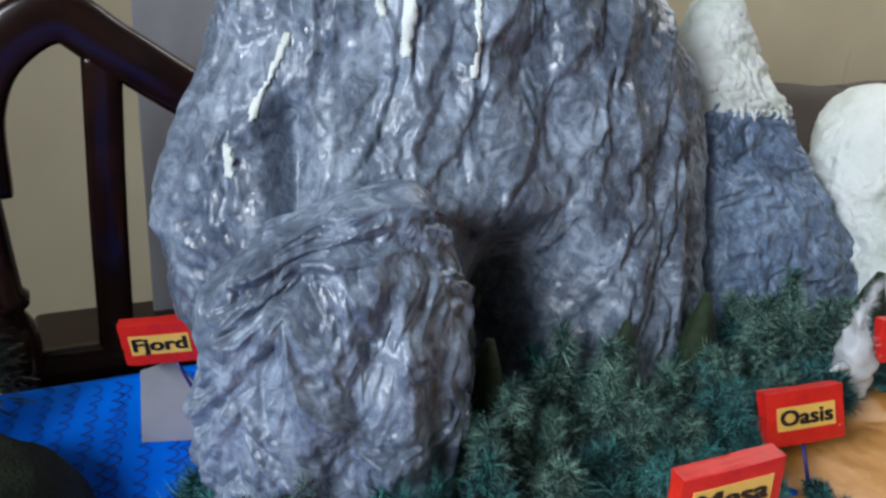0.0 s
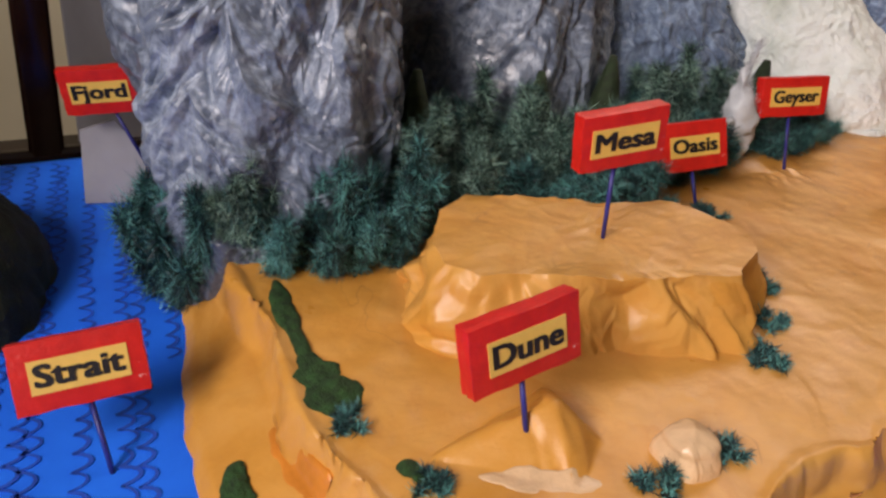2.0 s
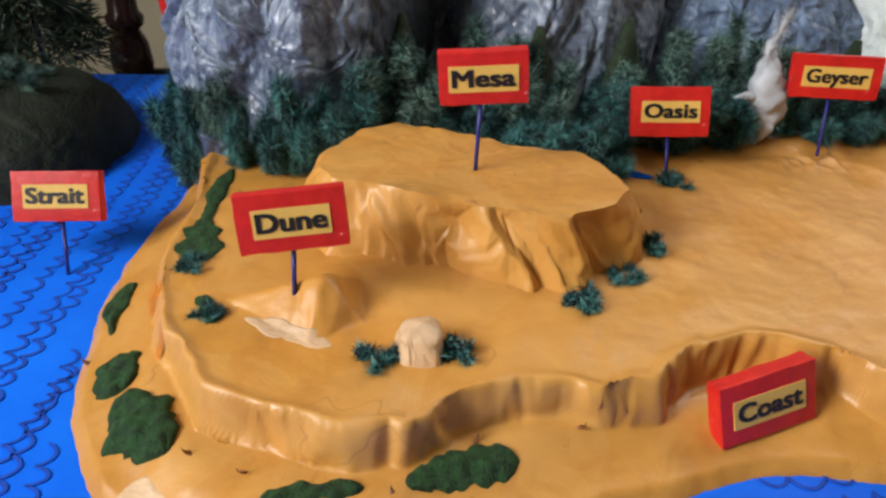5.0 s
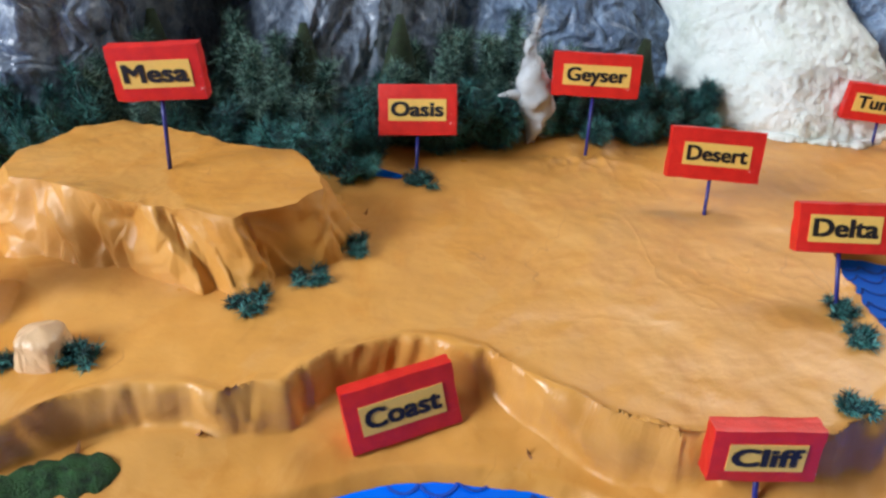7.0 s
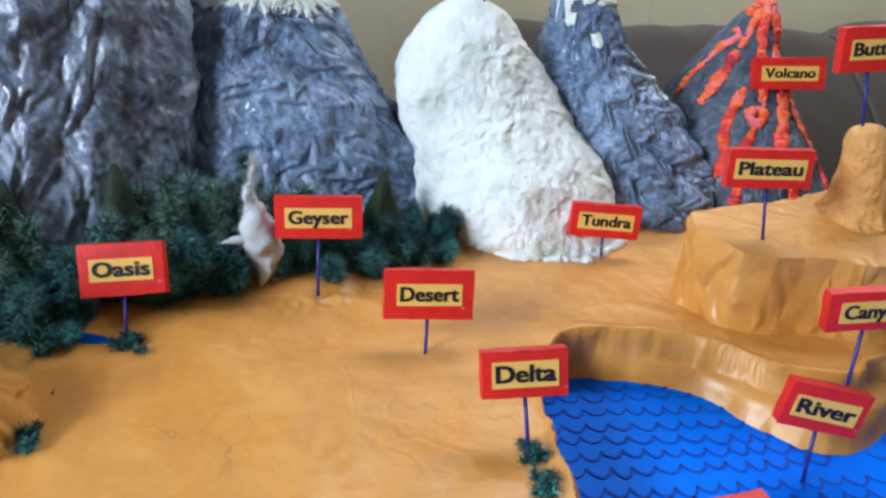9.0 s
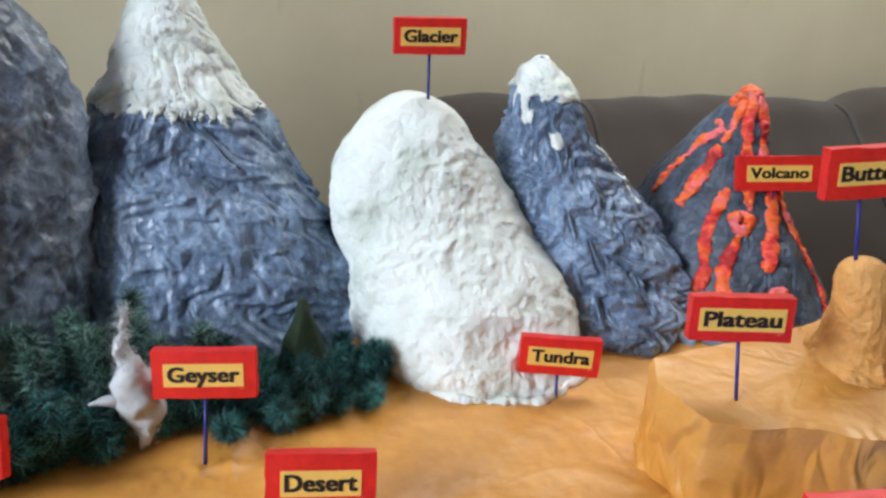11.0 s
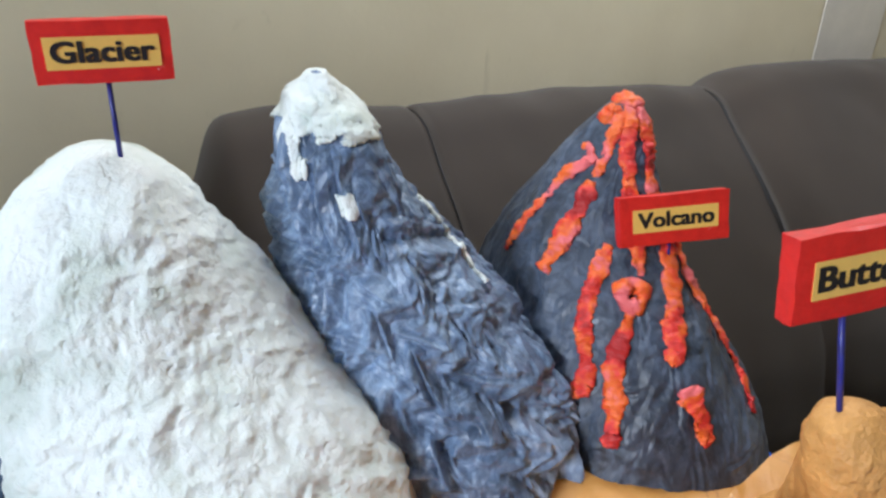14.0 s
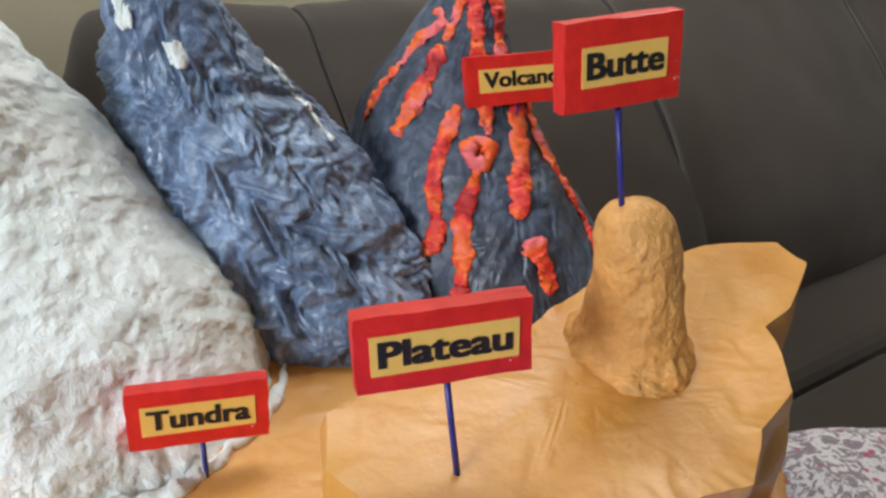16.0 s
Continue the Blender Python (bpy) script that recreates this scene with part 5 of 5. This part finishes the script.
# ---- painted wave marks ----
def wave_marks():
    vs, fs, trial = [], [], []
    rng = np.random.RandomState(5)

    def stroke(pts, w):
        d = np.gradient(pts, axis=0)
        d /= np.linalg.norm(d, axis=1, keepdims=True) + 1e-9
        s = np.stack([-d[:, 1], d[:, 0]], -1) * (w / 2)
        n0 = len(vs) * 18
        z = np.full((len(pts), 1), 0.0007)
        vs.append(np.hstack([np.vstack([pts + s, pts - s]), np.vstack([z, z])]))
        m = len(pts)
        fs.extend((n0 + i, n0 + i + m, n0 + i + m + 1, n0 + i + 1) for i in range(m - 1))

    def row(start, along, cup, count, size, depth):
        along, cup = np.array(along, float), np.array(cup, float)
        p = np.array(start, float)
        for i in range(count):
            k = size * rng.uniform(0.8, 1.2)
            t = np.linspace(0, 1, 9)
            bow = np.sin(np.pi * t) ** 0.7 * depth * rng.uniform(0.8, 1.2)
            pts = p + np.outer(t, along) * k + np.outer(bow, cup)
            mid = pts[4]
            trial.append((pts, mid))
            p = p + along * k + cup * rng.uniform(-0.002, 0.002)

    for i in range(19):
        row((-0.46 + i * 0.026, -0.22 + 0.009 * (i % 3)), (0.10, 0.995), (1, -0.1), 58, 0.0205, 0.012)
    for i in range(16):
        row((0.10 - 0.013 * (i % 2), -0.30 + i * 0.0235), (0.998, 0.05), (0, -1), 30, 0.027, 0.010)
    for i in range(26):
        row((0.93 - 0.013 * (i % 2), -0.22 + i * 0.0245), (0.985, -0.17), (-0.17, -0.98), 36, 0.026, 0.013)
    mids = np.array([m for _, m in trial])
    ends = np.array([q[0] for q, _ in trial])
    ok = (inside_distance(mids[:, 0], mids[:, 1], COAST) < -0.004) & (inside_distance(ends[:, 0], ends[:, 1], COAST) < -0.001) & (mids[:, 0] - 0.72 < board_edge(mids[:, 1] - 0.3)) & (mids[:, 1] < 0.9)
    for (pts, _), good in zip(trial, ok):
        if good:
            stroke(pts, 0.0027 * rng.uniform(0.75, 1.25))
    return mesh_of("wave_marks", np.vstack(vs), fs, False)


ob = part("wave_pattern", wave_marks(), WAVE, board, "dark blue scalloped wave marks")
ob.location = (-0.7, -0.3, 0.036)
tagged(ob, kind="stuff")


# ---- sofa ----
def cushion(x0, x1, profile, puff, seed, first=0.0):
    """A stuffed back: a closed profile in y and z drawn along x, rounded at both ends."""
    prof = round_outline(profile, 6)
    c = prof.mean(0)
    n = 46
    rows = []
    for i in range(n):
        t = i / (n - 1)
        e = abs(2 * t - 1)
        end = first * smooth(0.55, 1.0, e) if (t < 0.5 and first) else 0.35 * smooth(0.93, 1.0, e)
        shrink = 1 - 0.16 * end**2
        q = c + (prof - c) * (shrink + puff * math.sin(math.pi * t) * 0.04)
        rows.append(np.column_stack([np.full(len(q), x0 + (x1 - x0) * t), q]))
    v = np.vstack(rows)
    v[:, 1:] += 0.006 * np.stack([fbm(v * 5, 2, seed), fbm(v * 5, 2, seed + 1)], -1)
    m = len(prof)
    f = [tuple(q) for q in grid_faces(n, m, True)] + [tuple(range(m)), tuple(range((n - 1) * m, n * m))[::-1]]
    return mesh_of("back_cushion", v, f)


sofa = thing("sofa", (0, 0, 0), "brown-grey velour sofa with a padded back and corded seams", "sofa")
BACK = [(1.50, -0.55), (1.50, 0.10), (1.46, 0.24), (1.38, 0.283), (1.30, 0.272), (1.235, 0.215), (1.13, 0.12), (1.02, 0.0), (0.93, -0.13), (0.885, -0.25), (0.875, -0.40), (1.0, -0.50)]
for a, b, lift, seed in ((1.245, 1.66, -0.02, 1), (1.664, 2.44, -0.02, 4), (2.40, 3.30, 0.014, 7), (3.305, 4.1, 0.0, 9)):
    part("back_cushion", cushion(a, b, [(y, z + lift) for y, z in BACK], 1.0, seed, 1.35 if a < 1.3 else 0.8 if a == 2.40 else 0.0), SOFA, sofa)
part("seat", box_bm(1.25, 4.1, 0.62, 1.45, -0.58, -0.38, 0.05, 4), SOFA, sofa)
part("chaise", box_bm(1.86, 2.75, -0.25, 0.615, -0.58, -0.38, 0.05, 4), SOFA, sofa)
part("base", box_bm(1.88, 2.73, -0.22, 0.635, FLOOR_Z, -0.581, 0.01), SOFA, sofa)
part("base", box_bm(1.26, 4.09, 0.64, 1.46, FLOOR_Z + 0.04, -0.581, 0.01), SOFA, sofa)
for sx in (1.32, 4.0):
    for sy in (0.70, 1.40):
        part("foot", box_bm(sx - 0.03, sx + 0.03, sy - 0.03, sy + 0.03, FLOOR_Z, FLOOR_Z + 0.041), WOOD, sofa)
for x, first in ((1.662, 4), (2.415, 6)):
    seam = curve_through([(x, y + 0.016, z - 0.034) for y, z in BACK[first:10]], 8)
    v, f = tube(seam, 0.006, 8)
    part("cord", mesh_of("cord", v, f), SOFA, sofa, "corded seam")


# ---- chair ----
def turned(profile, sides=24):
    a = np.linspace(0, 2 * np.pi, sides, endpoint=False)
    rows = [np.stack([r * np.cos(a), r * np.sin(a), np.full(sides, z)], -1) for r, z in profile]
    f = [tuple(q) for q in grid_faces(len(rows), sides, True)] + [tuple(range(sides))[::-1], tuple(range((len(rows) - 1) * sides, len(rows) * sides))]
    return mesh_of("turned_post", np.vstack(rows), f)


def flat_rail(points, half, depth):
    line = curve_through(points, 12)
    d = np.gradient(line, axis=0)
    d /= np.linalg.norm(d, axis=1, keepdims=True)
    up = np.stack([-d[:, 2], 0 * d[:, 0], d[:, 0]], -1)
    dep = np.array([0, 1.0, 0])
    cs = [(-1, -0.6), (-0.7, -1), (0.7, -1), (1, -0.6), (1, 0.6), (0.7, 1), (-0.7, 1), (-1, 0.6)]
    v = np.stack([line + up * half * a + dep * depth * b for a, b in cs], 1).reshape(-1, 3)
    f = [tuple(q) for q in grid_faces(len(line), 8, True)] + [tuple(range(8))[::-1], tuple(range((len(line) - 1) * 8, len(line) * 8))]
    return mesh_of("rail", v, f)


chair = thing("wooden_chair", (-0.1, 1.1, FLOOR_Z + 0.15), "dark varnished wooden chair with turned posts and a curved back", "chair")
post = [(0.018, -0.15), (0.022, 0.30), (0.024, 0.44), (0.03, 0.46), (0.024, 0.48), (0.034, 0.52), (0.040, 0.56), (0.036, 0.60), (0.024, 0.625), (0.034, 0.635), (0.036, 0.65), (0.028, 0.66), (0.026, 0.72), (0.024, 0.80), (0.026, 0.86)]
for x in (-0.125, 0.385):
    ob = part("turned_post", turned(post), WOOD, chair)
    ob.location = (x, 0, 0)
part("splat", flat_rail([(0.012, 0.02, 0.45), (0.03, 0.02, 0.75), (0.05, 0.02, 1.0)], 0.026, 0.012), WOOD, chair)
part("splat", flat_rail([(0.22, 0.02, 0.45), (0.225, 0.02, 0.75), (0.23, 0.02, 0.98)], 0.022, 0.012), WOOD, chair)
part("crest_rail", flat_rail([(-0.125, 0.02, 0.80), (-0.115, 0.02, 0.92), (-0.075, 0.02, 1.0), (0.0, 0.02, 1.045), (0.07, 0.02, 1.0), (0.19, 0.02, 0.92), (0.30, 0.02, 0.89), (0.385, 0.02, 0.86)], 0.036, 0.016), WOOD, chair)
part("lower_rail", flat_rail([(-0.125, 0.02, 0.50), (0.13, 0.02, 0.50), (0.385, 0.02, 0.50)], 0.04, 0.014), WOOD, chair)
part("seat", box_bm(-0.15, 0.41, -0.12, 0.36, 0.40, 0.44, 0.012), WOOD, chair)
for x in (-0.125, 0.385):
    ob = part("leg", turned([(0.018, -0.15), (0.024, 0.2), (0.022, 0.40)]), WOOD, chair)
    ob.location = (x, 0.30, 0)


# ---- pillow ----
def make_pillow():
    nx, ny = 50, 40
    u, w = np.meshgrid(np.linspace(-1, 1, nx), np.linspace(-1, 1, ny))
    edge = np.clip((1 - u**4) * (1 - w**4), 0, 1) ** 0.5
    x, y = u * 0.27 * (1 - 0.06 * w * w), w * 0.20 * (1 - 0.06 * u * u)
    p = np.stack([x, y, 0 * x], -1)
    fold = 0.012 * fbm(p * 9, 3, 2) * edge
    top = np.stack([x, y, 0.07 * edge + fold], -1).reshape(-1, 3)
    low = np.stack([x, y, -0.05 * edge], -1).reshape(-1, 3)
    f = grid_faces(ny, nx)
    return mesh_of("pillow", np.vstack([top, low]), np.vstack([f, f[:, ::-1] + len(top)]))


pillow = tagged(part("pillow", make_pillow(), CLOTH), "white and purple floral printed pillow on the sofa", "pillow")
pillow.matrix_world = pose(2.12, 0.20, -0.325, 0, -6, 62)


# ---- wall sheet ----
notice = thing("wall_sheet", (3.2, 1.552, 0.24), "pale glossy sheet hanging on the beige wall", "wall sheet")
part("sheet", box_bm(-0.14, 0.14, -0.002, 0.003, 0.0, 0.45, 0.001), plain("pale_plastic_sheet", (0.62, 0.58, 0.50), 0.3, 0.1, 6, 0.2, 0.002), notice)
part("lower_rod", box_bm(-0.145, 0.145, -0.006, 0.003, -0.012, 0.0, 0.002), CARD, notice)
